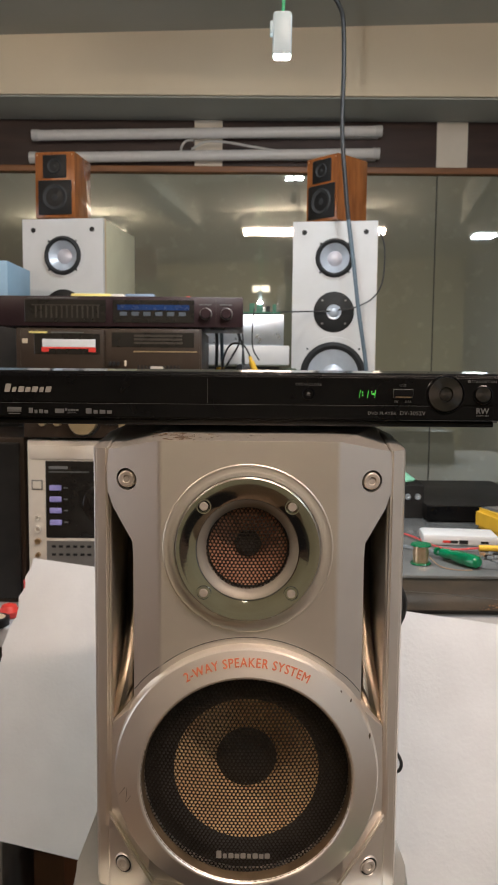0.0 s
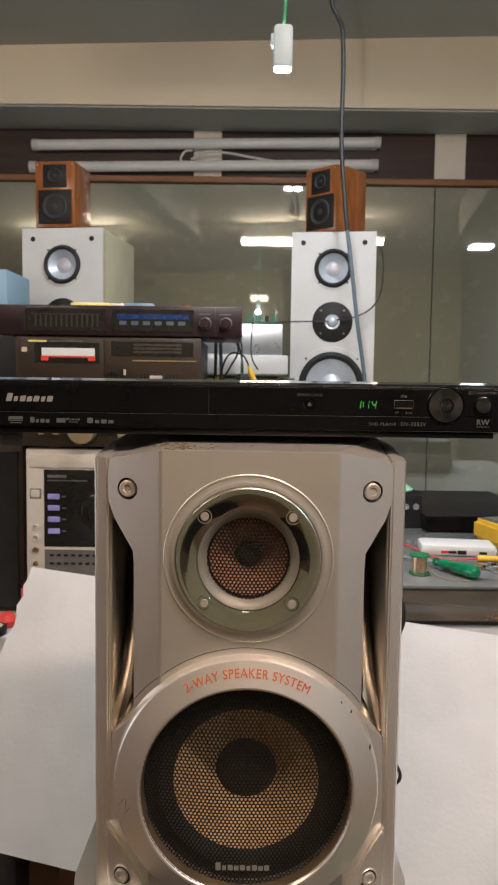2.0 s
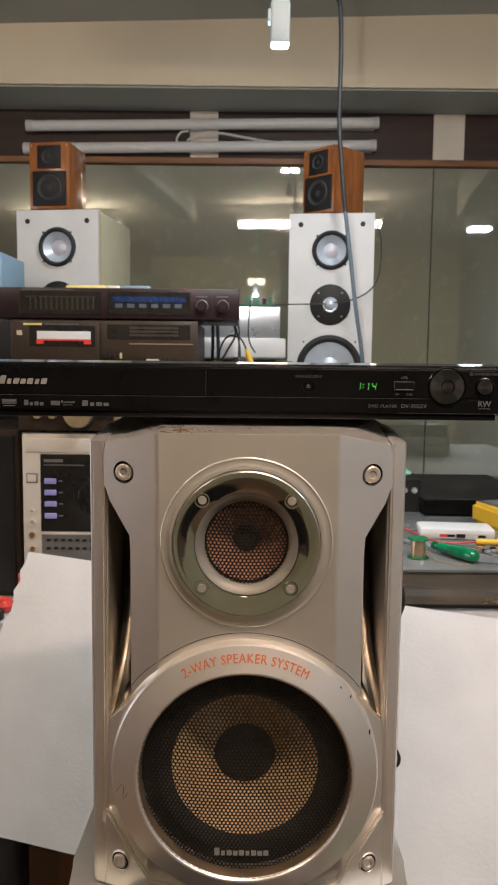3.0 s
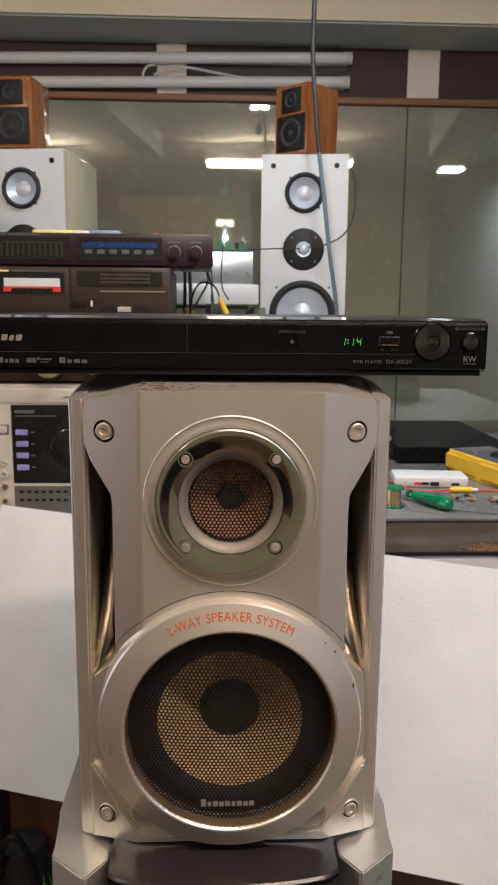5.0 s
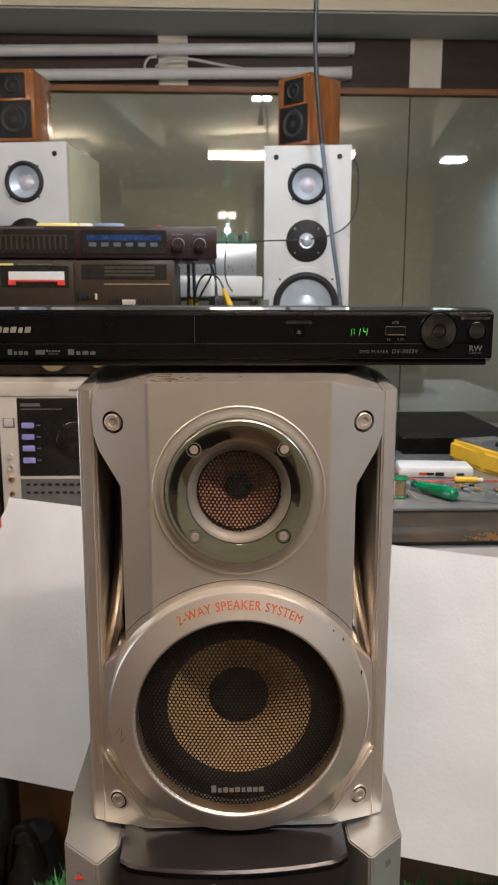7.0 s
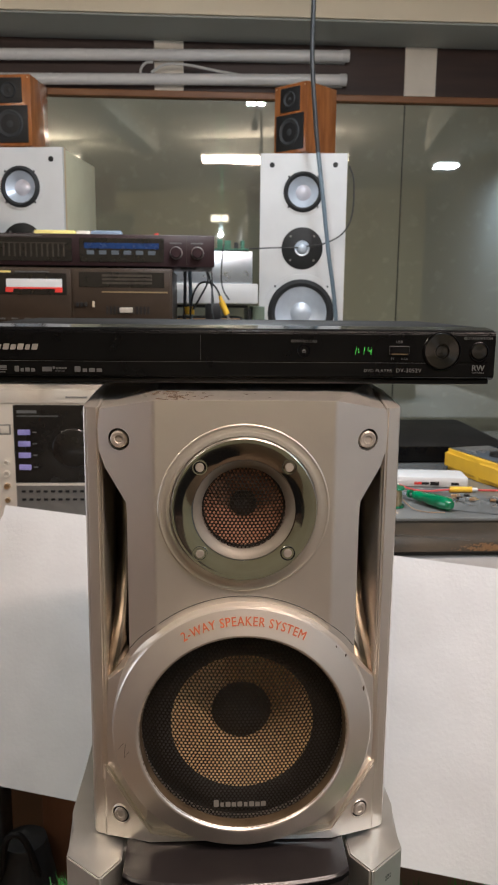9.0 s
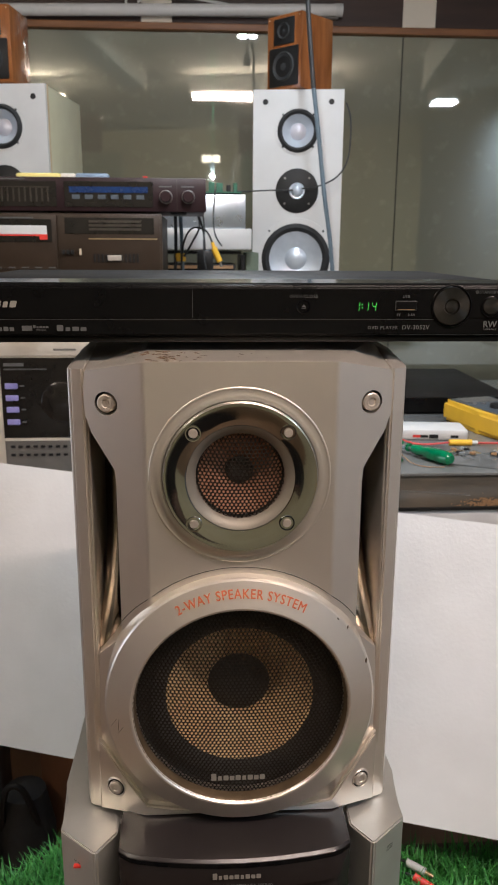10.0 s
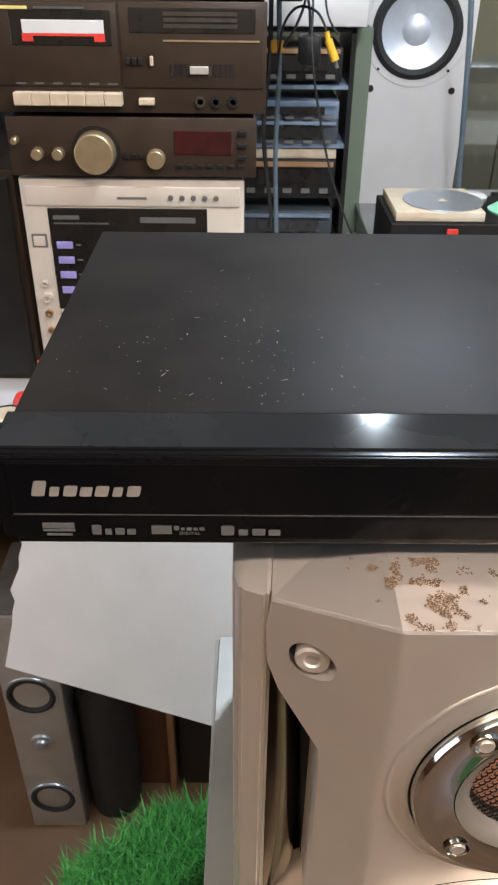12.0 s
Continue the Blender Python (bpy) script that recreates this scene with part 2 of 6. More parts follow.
def glazing_material():
    """Dark tinted glass with an olive backing: a dull body under a partial mirror."""
    m = bpy.data.materials.new("olive_tinted_glass")
    m.use_nodes = True
    nt = m.node_tree
    p = nt.nodes["Principled BSDF"]
    p.inputs["Base Color"].default_value = (0.225, 0.225, 0.16, 1)
    p.inputs["Roughness"].default_value = 0.5
    gl = nt.nodes.new("ShaderNodeBsdfGlossy")
    gl.inputs["Color"].default_value = (0.86, 0.86, 0.76, 1)
    tc = nt.nodes.new("ShaderNodeTexCoord")
    n = nt.nodes.new("ShaderNodeTexNoise")
    n.inputs["Scale"].default_value, n.inputs["Detail"].default_value = 9, 8
    r = nt.nodes.new("ShaderNodeMapRange")
    r.inputs[1].default_value, r.inputs[2].default_value, r.inputs[3].default_value, r.inputs[4].default_value = 0.5, 0.75, 0.012, 0.05
    mx = nt.nodes.new("ShaderNodeMixShader")
    mx.inputs[0].default_value = 0.38
    sp_n = nt.nodes.new("ShaderNodeTexNoise")
    sp_n.inputs["Scale"].default_value, sp_n.inputs["Detail"].default_value = 26, 6
    sp_r = nt.nodes.new("ShaderNodeMapRange")
    sp_r.inputs[1].default_value, sp_r.inputs[2].default_value = 0.58, 0.76
    big = nt.nodes.new("ShaderNodeTexNoise")
    big.inputs["Scale"].default_value, big.inputs["Detail"].default_value = 1.7, 2
    spot = nt.nodes.new("ShaderNodeMath")
    spot.operation = "MULTIPLY"
    stain = nt.nodes.new("ShaderNodeMix")
    stain.data_type = "RGBA"
    stain.inputs[6].default_value, stain.inputs[7].default_value = (0.225, 0.225, 0.16, 1), (0.31, 0.305, 0.235, 1)
    L = nt.links.new
    L(tc.outputs["Object"], n.inputs[0])
    L(tc.outputs["Object"], sp_n.inputs[0])
    L(tc.outputs["Object"], big.inputs[0])
    L(sp_n.outputs[0], sp_r.inputs[0])
    L(sp_r.outputs[0], spot.inputs[0])
    L(big.outputs[0], spot.inputs[1])
    L(spot.outputs[0], stain.inputs[0])
    L(stain.outputs[2], p.inputs["Base Color"])
    L(n.outputs[0], r.inputs[0])
    L(r.outputs[0], gl.inputs["Roughness"])
    L(p.outputs[0], mx.inputs[1])
    L(gl.outputs[0], mx.inputs[2])
    L(mx.outputs[0], nt.nodes["Material Output"].inputs[0])
    return m


M_GLAZING = glazing_material()


# ---------------------------------------------------------------- builders
def box(bm, x0, x1, y0, y1, z0, z1, r=0.0):
    """A box, with its edges rounded by r."""
    t = bmesh.new()
    bmesh.ops.create_cube(t, size=1)
    for v in t.verts:
        v.co = Vector(((x0 + x1) / 2 + v.co.x * (x1 - x0), (y0 + y1) / 2 + v.co.y * (y1 - y0), (z0 + z1) / 2 + v.co.z * (z1 - z0)))
    if r:
        bmesh.ops.bevel(t, geom=t.edges[:], offset=r, segments=2, affect="EDGES", profile=0.5)
    join(bm, t)
    return bm


def join(bm, t):
    me = bpy.data.meshes.new("tmp")
    t.to_mesh(me)
    t.free()
    bm.from_mesh(me)
    bpy.data.meshes.remove(me)


def lathe(bm, profile, cx, cz, n=64, axis="y", cy=0.0):
    """Turns (radius, height) points round an axis: y through (cx, cz), or z through (cx, cy) with heights from cz."""
    rings = []
    for r, h in profile:
        ring = []
        for i in range(n):
            a = 2 * math.pi * i / n
            if axis == "y":
                ring.append(bm.verts.new((cx + r * math.cos(a), h, cz + r * math.sin(a))))
            else:
                ring.append(bm.verts.new((cx + r * math.cos(a), cy + r * math.sin(a), cz + h)))
        rings.append(ring)
    for a, b in zip(rings, rings[1:]):
        for i in range(n):
            bm.faces.new((a[i], a[(i + 1) % n], b[(i + 1) % n], b[i]))
    for ring, (r, h) in ((rings[0], profile[0]), (rings[-1], profile[-1])):
        if 0 < r and (ring is rings[-1] or profile[0][0] < 0.0012):
            if r < 0.0012:
                bm.faces.new(ring)
    return bm


def disc(bm, cx, cz, r, y0, y1, n=32, bev=0.0):
    """A closed round plate or knob between y0 (front) and y1."""
    b = bev or min(r * 0.08, abs(y1 - y0) * 0.3)
    return lathe(bm, [(0.0005, y0), (r - b, y0), (r, y0 + b), (r, y1)], cx, cz, n)


def prism(bm, pts, y0, y1):
    """Outline points (x, z) extruded from y0 to y1."""
    a = [bm.verts.new((x, y0, z)) for x, z in pts]
    b = [bm.verts.new((x, y1, z)) for x, z in pts]
    bm.faces.new(a)
    bm.faces.new(b[::-1])
    for i in range(len(pts)):
        j = (i + 1) % len(pts)
        bm.faces.new((a[j], a[i], b[i], b[j]))
    return bm


def slab(bm, pts, z0, z1):
    """Outline points (x, y) extruded from z0 to z1."""
    a = [bm.verts.new((x, y, z0)) for x, y in pts]
    b = [bm.verts.new((x, y, z1)) for x, y in pts]
    bm.faces.new(a[::-1])
    bm.faces.new(b)
    for i in range(len(pts)):
        j = (i + 1) % len(pts)
        bm.faces.new((a[i], a[j], b[j], b[i]))
    return bm


def hose(bm, pts, r, n=8, steps=6):
    """A round cable along a smooth line through the points."""
    P = [Vector(p) for p in pts]
    line = []
    for i in range(len(P) - 1):
        a, b, c, d = P[max(i - 1, 0)], P[i], P[i + 1], P[min(i + 2, len(P) - 1)]
        for s in range(steps):
            t = s / steps
            line.append(0.5 * (2 * b + (c - a) * t + (2 * a - 5 * b + 4 * c - d) * t * t + (3 * b - a - 3 * c + d) * t ** 3))
    line.append(P[-1])
    rings = []
    for i, p in enumerate(line):
        d = (line[min(i + 1, len(line) - 1)] - line[max(i - 1, 0)]).normalized()
        u = d.cross(Vector((0.31, 0.9, 0.2))).normalized()
        w = d.cross(u)
        rings.append([bm.verts.new(p + r * (math.cos(2 * math.pi * k / n) * u + math.sin(2 * math.pi * k / n) * w)) for k in range(n)])
    for a, b in zip(rings, rings[1:]):
        for k in range(n):
            bm.faces.new((a[k], a[(k + 1) % n], b[(k + 1) % n], b[k]))
    bm.faces.new(rings[0])
    bm.faces.new(rings[-1])
    return bm


def perforated(bm, cx, cz, radius, pitch, y, bulge, wall, thick):
    """A round sheet with hexagonal holes; it bulges towards the viewer in its middle."""
    def yy(x, z):
        return y - bulge * max(0.0, 1 - ((x - cx) ** 2 + (z - cz) ** 2) / radius ** 2)
    rows = int(radius / (pitch * 0.866)) + 1
    for j in range(-rows, rows + 1):
        for i in range(-int(radius / pitch) - 1, int(radius / pitch) + 2):
            x, z = cx + (i + 0.5 * (j % 2)) * pitch, cz + j * pitch * 0.866
            if (x - cx) ** 2 + (z - cz) ** 2 > (radius + 0.3 * pitch) ** 2:
                continue
            out, inn, back = [], [], []
            for k in range(6):
                a = math.pi / 6 + k * math.pi / 3
                c, s = math.cos(a), math.sin(a)
                ro, ri = pitch * 0.5774, pitch * 0.5774 - wall
                out.append(bm.verts.new((x + ro * c, yy(x, z), z + ro * s)))
                inn.append(bm.verts.new((x + ri * c, yy(x, z) + 0.00015, z + ri * s)))
                back.append(bm.verts.new((x + ri * c * 1.03, yy(x, z) + thick, z + ri * s * 1.03)))
            for k in range(6):
                l = (k + 1) % 6
                bm.faces.new((out[k], out[l], inn[l], inn[k]))
                bm.faces.new((inn[k], inn[l], back[l], back[k]))
    return bm


def plate(bm, outline, holes, depth_at, back, cuts=()):
    """A plate: an outline in (x, z) with round holes (cx, cz, r); its face lies at depth_at(x, z), its rim runs back to y = back."""
    pts = [bm.verts.new((x, 0, z)) for x, z in outline]
    edges = [bm.edges.new((pts[i], pts[(i + 1) % len(pts)])) for i in range(len(pts))]
    for cx, cz, r in holes:
        ring = [bm.verts.new((cx + r * math.cos(2 * math.pi * i / 72), 0, cz + r * math.sin(2 * math.pi * i / 72))) for i in range(72)]
        edges += [bm.edges.new((ring[i], ring[(i + 1) % 72])) for i in range(72)]
    bmesh.ops.triangle_fill(bm, edges=edges, use_beauty=True, use_dissolve=False)
    for x in cuts:
        bmesh.ops.bisect_plane(bm, geom=bm.verts[:] + bm.edges[:] + bm.faces[:], plane_co=(x, 0, 0), plane_no=(1, 0, 0))
    rim = [e for e in bm.edges if len(e.link_faces) == 1]
    for v in bm.verts:
        v.co.y = depth_at(v.co.x, v.co.z)
    side = bmesh.ops.extrude_edge_only(bm, edges=rim)["geom"]
    for g in side:
        if isinstance(g, bmesh.types.BMVert):
            g.co.y = back
    bmesh.ops.recalc_face_normals(bm, faces=bm.faces[:])
    return bm


WORLD_BUILT = set()


def thing(name, label, category, at=(0, 0, 0), local=None, group="", kind=""):
    """An Empty at the thing's base; its parts are built in the world's axes, or about the origin if a pose is given as local."""
    ob = new(name)
    ob.empty_display_size = 0.02
    if local is None:
        ob.matrix_basis = Matrix.Translation(at)
        WORLD_BUILT.add(name if ob.name == name else ob.name)
    else:
        ob.matrix_basis = local
    return tagged(ob, label, category, group, kind)


def part(name, bm, material, parent=None, label="", smooth=False, angle=35):
    me = bpy.data.meshes.new(name)
    bm.to_mesh(me)
    bm.free()
    me.materials.append(material)
    if smooth:
        me.polygons.foreach_set("use_smooth", [True] * len(me.polygons))
        me.set_sharp_from_angle(angle=radians(angle))
    ob = new(name, me)
    if parent:
        ob.parent = parent
        top = parent
        while top.parent:
            top = top.parent
        if top.name in WORLD_BUILT:
            ob.matrix_parent_inverse = (top.matrix_basis if parent is top else Matrix.Identity(4)).inverted()
    if label:
        tagged(ob, label)
    return ob


def B():
    return bmesh.new()


def lettering(body, size, m, material, parent, name="lettering", spread=1.0, bend=None, label="", weight=0.0, squeeze=1.0, bold=0.0):
    """Raised or printed words; bend (cx, cz, radius) lays them on an arc."""
    cu = bpy.data.curves.new("tmp_text", "FONT")
    cu.body, cu.size, cu.align_x, cu.align_y, cu.space_character, cu.extrude, cu.offset = body, size, "CENTER", "BOTTOM_BASELINE", spread, 0.00008, weight
    cu.resolution_u = 3
    ob = new("tmp_text", cu)
    bpy.context.view_layer.update()
    me = bpy.data.meshes.new_from_object(ob.evaluated_get(bpy.context.evaluated_depsgraph_get()))
    bpy.data.objects.remove(ob)
    bpy.data.curves.remove(cu)
    bm = B()
    for k, dx in enumerate((0.0, -bold, bold) if bold else (0.0,)):
        n0 = len(bm.verts)
        bm.from_mesh(me)
        bm.verts.ensure_lookup_table()
        for v in bm.verts[n0:]:
            v.co.x, v.co.y, v.co.z = v.co.x * squeeze + dx, v.co.y + dx * 0.6, v.co.z + 0.00002 * k
    bpy.data.meshes.remove(me)
    if bend:
        cx, cz, rad, y, slope = bend
        for v in bm.verts:
            a, r = v.co.x / rad, rad + v.co.y
            v.co = Vector((cx + r * math.sin(a), y + slope * v.co.y - v.co.z, cz + r * math.cos(a)))
    else:
        bm.transform(m)
    return part(name, bm, material, parent, label)


def upright(x, y, z):
    """A pose for lettering on a face that looks along -y."""
    return pose(x, y, z, 90, 0, 0)


def marks(parent, material, x0, x1, z0, z1, n, y, slant=0.15):
    """A row of n plain solid blocks in place of a brand mark; the first stands taller."""
    w, h = (x1 - x0) / n, z1 - z0
    for i in range(n):
        bm = B()
        top = h if i == 0 else h * (0.70, 0.62)[i % 2]
        cx, hw = x0 + (i + 0.45) * w, w * (0.42, 0.30, 0.42, 0.38)[i % 4]
        pts = []
        for sx, sz in ((-1, 0), (1, 0), (1, 1), (-1, 1)):
            for k in range(3):
                a = math.pi * (1.25 + 0.5 * (sx > 0) if sz == 0 else 0.25 + 0.5 * (sx < 0)) + (k - 1) * math.pi / 4.2
                q = min(hw, top / 2) * 0.3
                pts.append((cx + sx * (hw - q) + q * math.cos(a), z0 + (q if sz == 0 else top - q) + q * math.sin(a)))
        bm.faces.new([bm.verts.new((px + slant * (pz - z0), y - 0.0003, pz)) for px, pz in pts])
        part("mark", bm, material, parent)


# ---------------------------------------------------------------- the room
YW = 2.72


def structure(name, bm, material, label, category, parent=None):
    ob = part(name, bm, material, parent)
    return tagged(ob, label, category, kind="structure") if not parent else ob


structure("floor", box(B(), -2.2, 2.2, -2.8, 2.9, -0.1, 0.0), M_FLOOR, "brown glossy tiled workshop floor", "floor")
cl = B()
for x, z in ((-2.3, 2.376), (2.3, 2.510)):
    for y, dz in ((-2.9, 0.08), (2.9, 0.0)):
        for h in (0.0, 0.12):
            cl.verts.new((x, y, z + dz + h))
bmesh.ops.convex_hull(cl, input=cl.verts[:])
structure("ceiling", cl, M_CEIL, "grey-green painted concrete ceiling", "ceiling")
structure("wall_south", box(B(), -2.3, 2.3, -2.9, -2.8, 0, 2.7), M_REARWALL, "olive cream painted rear wall", "wall")
# unseen wall; its blue-grey stands in for cool light on the right facets
structure("wall_east", box(B(), 2.2, 2.3, -2.8, 2.9, 0, 2.7), M_COOLWALL, "unseen side wall, tinted blue-grey to cool the speaker's facets", "wall")
ww = B()
box(ww, -2.3, -2.2, -2.8, 0.2, 0, 2.7)
box(ww, -2.3, -2.2, 1.3, 2.9, 0, 2.7)
box(ww, -2.3, -2.2, 0.2, 1.3, 0, 0.7)
box(ww, -2.3, -2.2, 0.2, 1.3, 1.8, 2.7)
structure("wall_west", ww, M_BROWNBOX, "dark brown panelled wall with an opening at the side fill", "wall")
structure("wall_north", box(B(), -2.3, 2.3, YW + 0.05, YW + 0.18, 0, 2.7), M_GREENWALL, "grey-green wall behind the glazing", "wall")
structure("beam", box(B(), -2.2, 2.2, 2.5, YW + 0.05, 2.25, 2.6), M_CREAMWALL, "cream painted ceiling beam", "beam")
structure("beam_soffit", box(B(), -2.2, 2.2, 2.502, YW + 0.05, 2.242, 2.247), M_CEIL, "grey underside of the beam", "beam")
structure("panel_strip", box(B(), -2.2, 2.2, YW, YW + 0.048, 2.088, 2.241), M_DARKWOOD, "dark brown wood panel above the glazing", "trim")
structure("trim", box(B(), -2.2, 2.2, YW - 0.02, YW + 0.03, 2.066, 2.087, 0.003), M_RAIL, "reddish brown wooden head rail", "trim")
win = thing("window_1", "olive tinted glass partition with a dark vertical joint", "window", (0, YW, 0.8), kind="structure")
part("pane", box(B(), -2.2, 0.617, YW, YW + 0.01, 0.3, 2.064), M_GLAZING, win)
part("pane", box(B(), 0.621, 2.2, YW, YW + 0.01, 0.3, 2.064), M_GLAZING, win)
part("seam", box(B(), 0.616, 0.622, YW + 0.004, YW + 0.02, 0.3, 2.064), M_BLACK, win, "dark joint between the panes")
for xa, ya, xb, yb, w in ((-0.625, 1.74, -0.41, 0.30, 0.12), (1.16, 1.71, 1.337, 0.46, 0.09)):
    cb_ = slab(B(), [(xa - w / 2, ya), (xb - w / 2, yb), (xb + w / 2, yb), (xa + w / 2, ya)], 2.32, 2.56)
    bmesh.ops.recalc_face_normals(cb_, faces=cb_.faces[:])
    structure("ceiling_beam", cb_, M_CEIL, "grey painted beam under the ceiling", "beam")
structure("wall_strip", box(B(), -0.208, -0.113, YW - 0.006, YW - 0.001, 2.088, 2.241, 0.001), M_PATCH, "white strip on the brown panel", "trim")
structure("wall_strip", box(B(), 0.613, 0.718, YW - 0.006, YW - 0.001, 2.09, 2.241, 0.001), M_PATCH, "white strip on the brown panel", "trim")


def tube_lamp(x0, x1, z, slope):
    t = thing("tube_lamp", "unlit white batten tube lamp on the wall panel", "lamp", ((x0 + x1) / 2, YW - 0.02, z), group="wall tubes")
    h = slope * (x1 - x0)
    part("tube", hose(B(), [(x0 + 0.022, YW - 0.03, z), (x1 - 0.022, YW - 0.03, z + h)], 0.0175, 16), M_TUBE, t, smooth=True)
    for x, zz in ((x0, z), (x1, z + h)):
        part("end_cap", hose(B(), [(x - 0.0 if x == x1 else x, YW - 0.03, zz), (x + (0.022 if x == x0 else -0.022), YW - 0.03, zz)], 0.0188, 16), M_WHITE, t, smooth=True)
    part("backing", box(B(), x0 + 0.01, x1 - 0.01, YW - 0.014, YW, z - 0.008 + h / 2, z + 0.008 + h / 2), M_WHITE, t)


tube_lamp(-0.752, 0.423, 2.180, 0.018)
tube_lamp(-0.762, 0.416, 2.107, 0.018)
tagged(part("wall_cable", hose(B(), [(-0.235, 2.69, 2.115), (-0.25, 2.68, 2.135), (-0.235, 2.675, 2.16), (-0.21, 2.68, 2.165)], 0.004), M_WHITECABLE, smooth=True), "short white cable loop between the wall tubes", "cable")
tagged(part("wall_cable", hose(B(), [(-0.215, 2.68, 2.135), (-0.17, 2.675, 2.158), (-0.10, 2.675, 2.158), (0.0, 2.68, 2.143), (0.15, 2.685, 2.125), (0.28, 2.69, 2.125)], 0.004), M_WHITECABLE, smooth=True), "white cable drooping between the wall tubes", "cable")


# lamps of the room behind the camera
def lit_tube(xa, ya, xb, yb, z, glow):
    t = thing("ceiling_tube", "lit white tube lamp under the ceiling", "lamp", ((xa + xb) / 2, (ya + yb) / 2, z), group="lit ceiling tubes")
    part("tube", hose(B(), [(xa, ya, z), (xb, yb, z)], 0.014, 12), glow, t, "glowing tube", smooth=True)
    bm = box(B(), (xa - xb) / 2 - 0.02, (xb - xa) / 2 + 0.02, -0.009, 0.009, 0.022, 0.14, 0.004)
    bm.transform(pose((xa + xb) / 2, (ya + yb) / 2, z, 0, 0, math.degrees(math.atan2(yb - ya, xb - xa))))
    part("housing", bm, M_WHITE, t)


lit_tube(-0.08, -0.065, 0.893, 0.01, 2.36, M_LIT)
lit_tube(-1.55, -0.105, -0.905, -0.055, 2.335, M_LITSIDE)
t = thing("panel_lamp", "lit cool white square ceiling panel", "lamp", (1.735, -0.575, 2.44))
part("diffuser", box(B(), 1.66, 1.81, -0.64, -0.51, 2.432, 2.44), M_LITCOOL, t, "glowing diffuser")
part("frame", box(B(), 1.64, 1.83, -0.66, -0.49, 2.441, 2.56, 0.003), M_WHITE, t)
t = thing("bench_lamp", "small lit cool white lamp under the ceiling", "lamp", (0.207, 1.20, 2.44))
part("diffuser", box(B(), 0.165, 0.249, 1.165, 1.235, 2.426, 2.432), M_LITCOOL, t, "glowing diffuser")
part("housing", box(B(), 0.159, 0.255, 1.16, 1.24, 2.433, 2.50, 0.003), M_WHITE, t)
part("cord", hose(B(), [(0.205, 1.255, 2.45), (0.203, 1.26, 2.38), (0.201, 1.26, 2.34)], 0.003), M_CABLE, t, smooth=True)
part("holder", lathe(B(), [(0.0005, 0.0), (0.016, 0.004), (0.019, 0.03), (0.014, 0.055), (0.006, 0.075), (0.0005, 0.076)], 0.201, 2.27, 20, "z", 1.26), M_GREYPANEL, t, "grey lamp holder", smooth=True)
t = thing("wall_lamp", "small lit white lamp on the rear wall", "lamp", (0.07, -2.79, 2.245))
part("diffuser", box(B(), -0.015, 0.155, -2.785, -2.76, 2.215, 2.275, 0.006), M_LITDIM, t, "glowing diffuser")
part("back_plate", box(B(), -0.035, 0.175, -2.80, -2.786, 2.195, 2.295, 0.003), M_WHITE, t)
# window frame made up to go with the side fill
win2 = thing("side_fill_window", "unseen window frame added around the side fill light", "window", (-2.25, 0.75, 0.7), kind="structure")
wf = B()
for z in (0.7, 1.76):
    box(wf, -2.29, -2.21, 0.2, 1.3, z, z + 0.04)
for y in (0.2, 0.73, 1.26):
    box(wf, -2.288, -2.212, y, y + 0.04, 0.74, 1.76)
part("window_frame", wf, M_WHITE, win2)

# unseen dark blocks, added so the chrome ring mirrors dark sides
def chrome_dark_block(x0, x1):
    t = thing("chrome_dark_block", "unseen dark block added for dark reflections in the chrome", "cabinet", ((x0 + x1) / 2, -1.25, 0))
    part("body", box(B(), x0, x1, -1.5, -1.0, 0.0, 0.87, 0.004), M_BLACK, t)
    part("block_top", box(B(), x0 - 0.01, min(x1 + 0.01, 2.19), -1.52, -0.98, 0.871, 0.895, 0.003), M_DARKWOOD, t)


chrome_dark_block(0.15, 0.5)
chrome_dark_block(-1.8, -0.55)

# hanging bulb and its green wire
t = thing("hanging_lamp", "small glowing white plastic lamp on a green wire", "lamp", (0.032, 1.02, 1.79))
part("body", box(B(), 0.020, 0.044, 1.008, 1.032, 1.792, 1.846, 0.005), M_BULB, t, "glowing white body", smooth=True)
part("clip", box(B(), 0.0165, 0.0205, 1.012, 1.028, 1.82, 1.835, 0.0015), M_BULB, t)
part("wire", hose(B(), [(0.032, 1.02, 1.844), (0.034, 1.02, 1.87), (0.036, 1.021, 1.95), (0.037, 1.022, 2.2), (0.037, 1.022, 2.46)], 0.0022), M_GREENCABLE, t, "green wire", smooth=True)
t = thing("ceiling_cable", "black cable hanging from the ceiling, grey-blue lower down", "cable", (0.2, 1.85, 1.4))
part("upper_run", hose(B(), [(0.15, 1.86, 2.44), (0.170, 1.86, 2.275), (0.186, 1.86, 2.235), (0.196, 1.85, 2.2), (0.199, 1.84, 2.1), (0.197, 1.83, 1.95), (0.206, 1.82, 1.82), (0.214, 1.82, 1.745)], 0.0052), M_CABLE, t, smooth=True)
part("lower_run", hose(B(), [(0.214, 1.82, 1.745), (0.226, 1.82, 1.66), (0.243, 1.82, 1.53), (0.262, 1.83, 1.42), (0.275, 1.84, 1.30), (0.285, 1.85, 1.20), (0.292, 1.85, 1.122)], 0.0048), M_BLUECABLE, t, "grey-blue lower run", smooth=True)


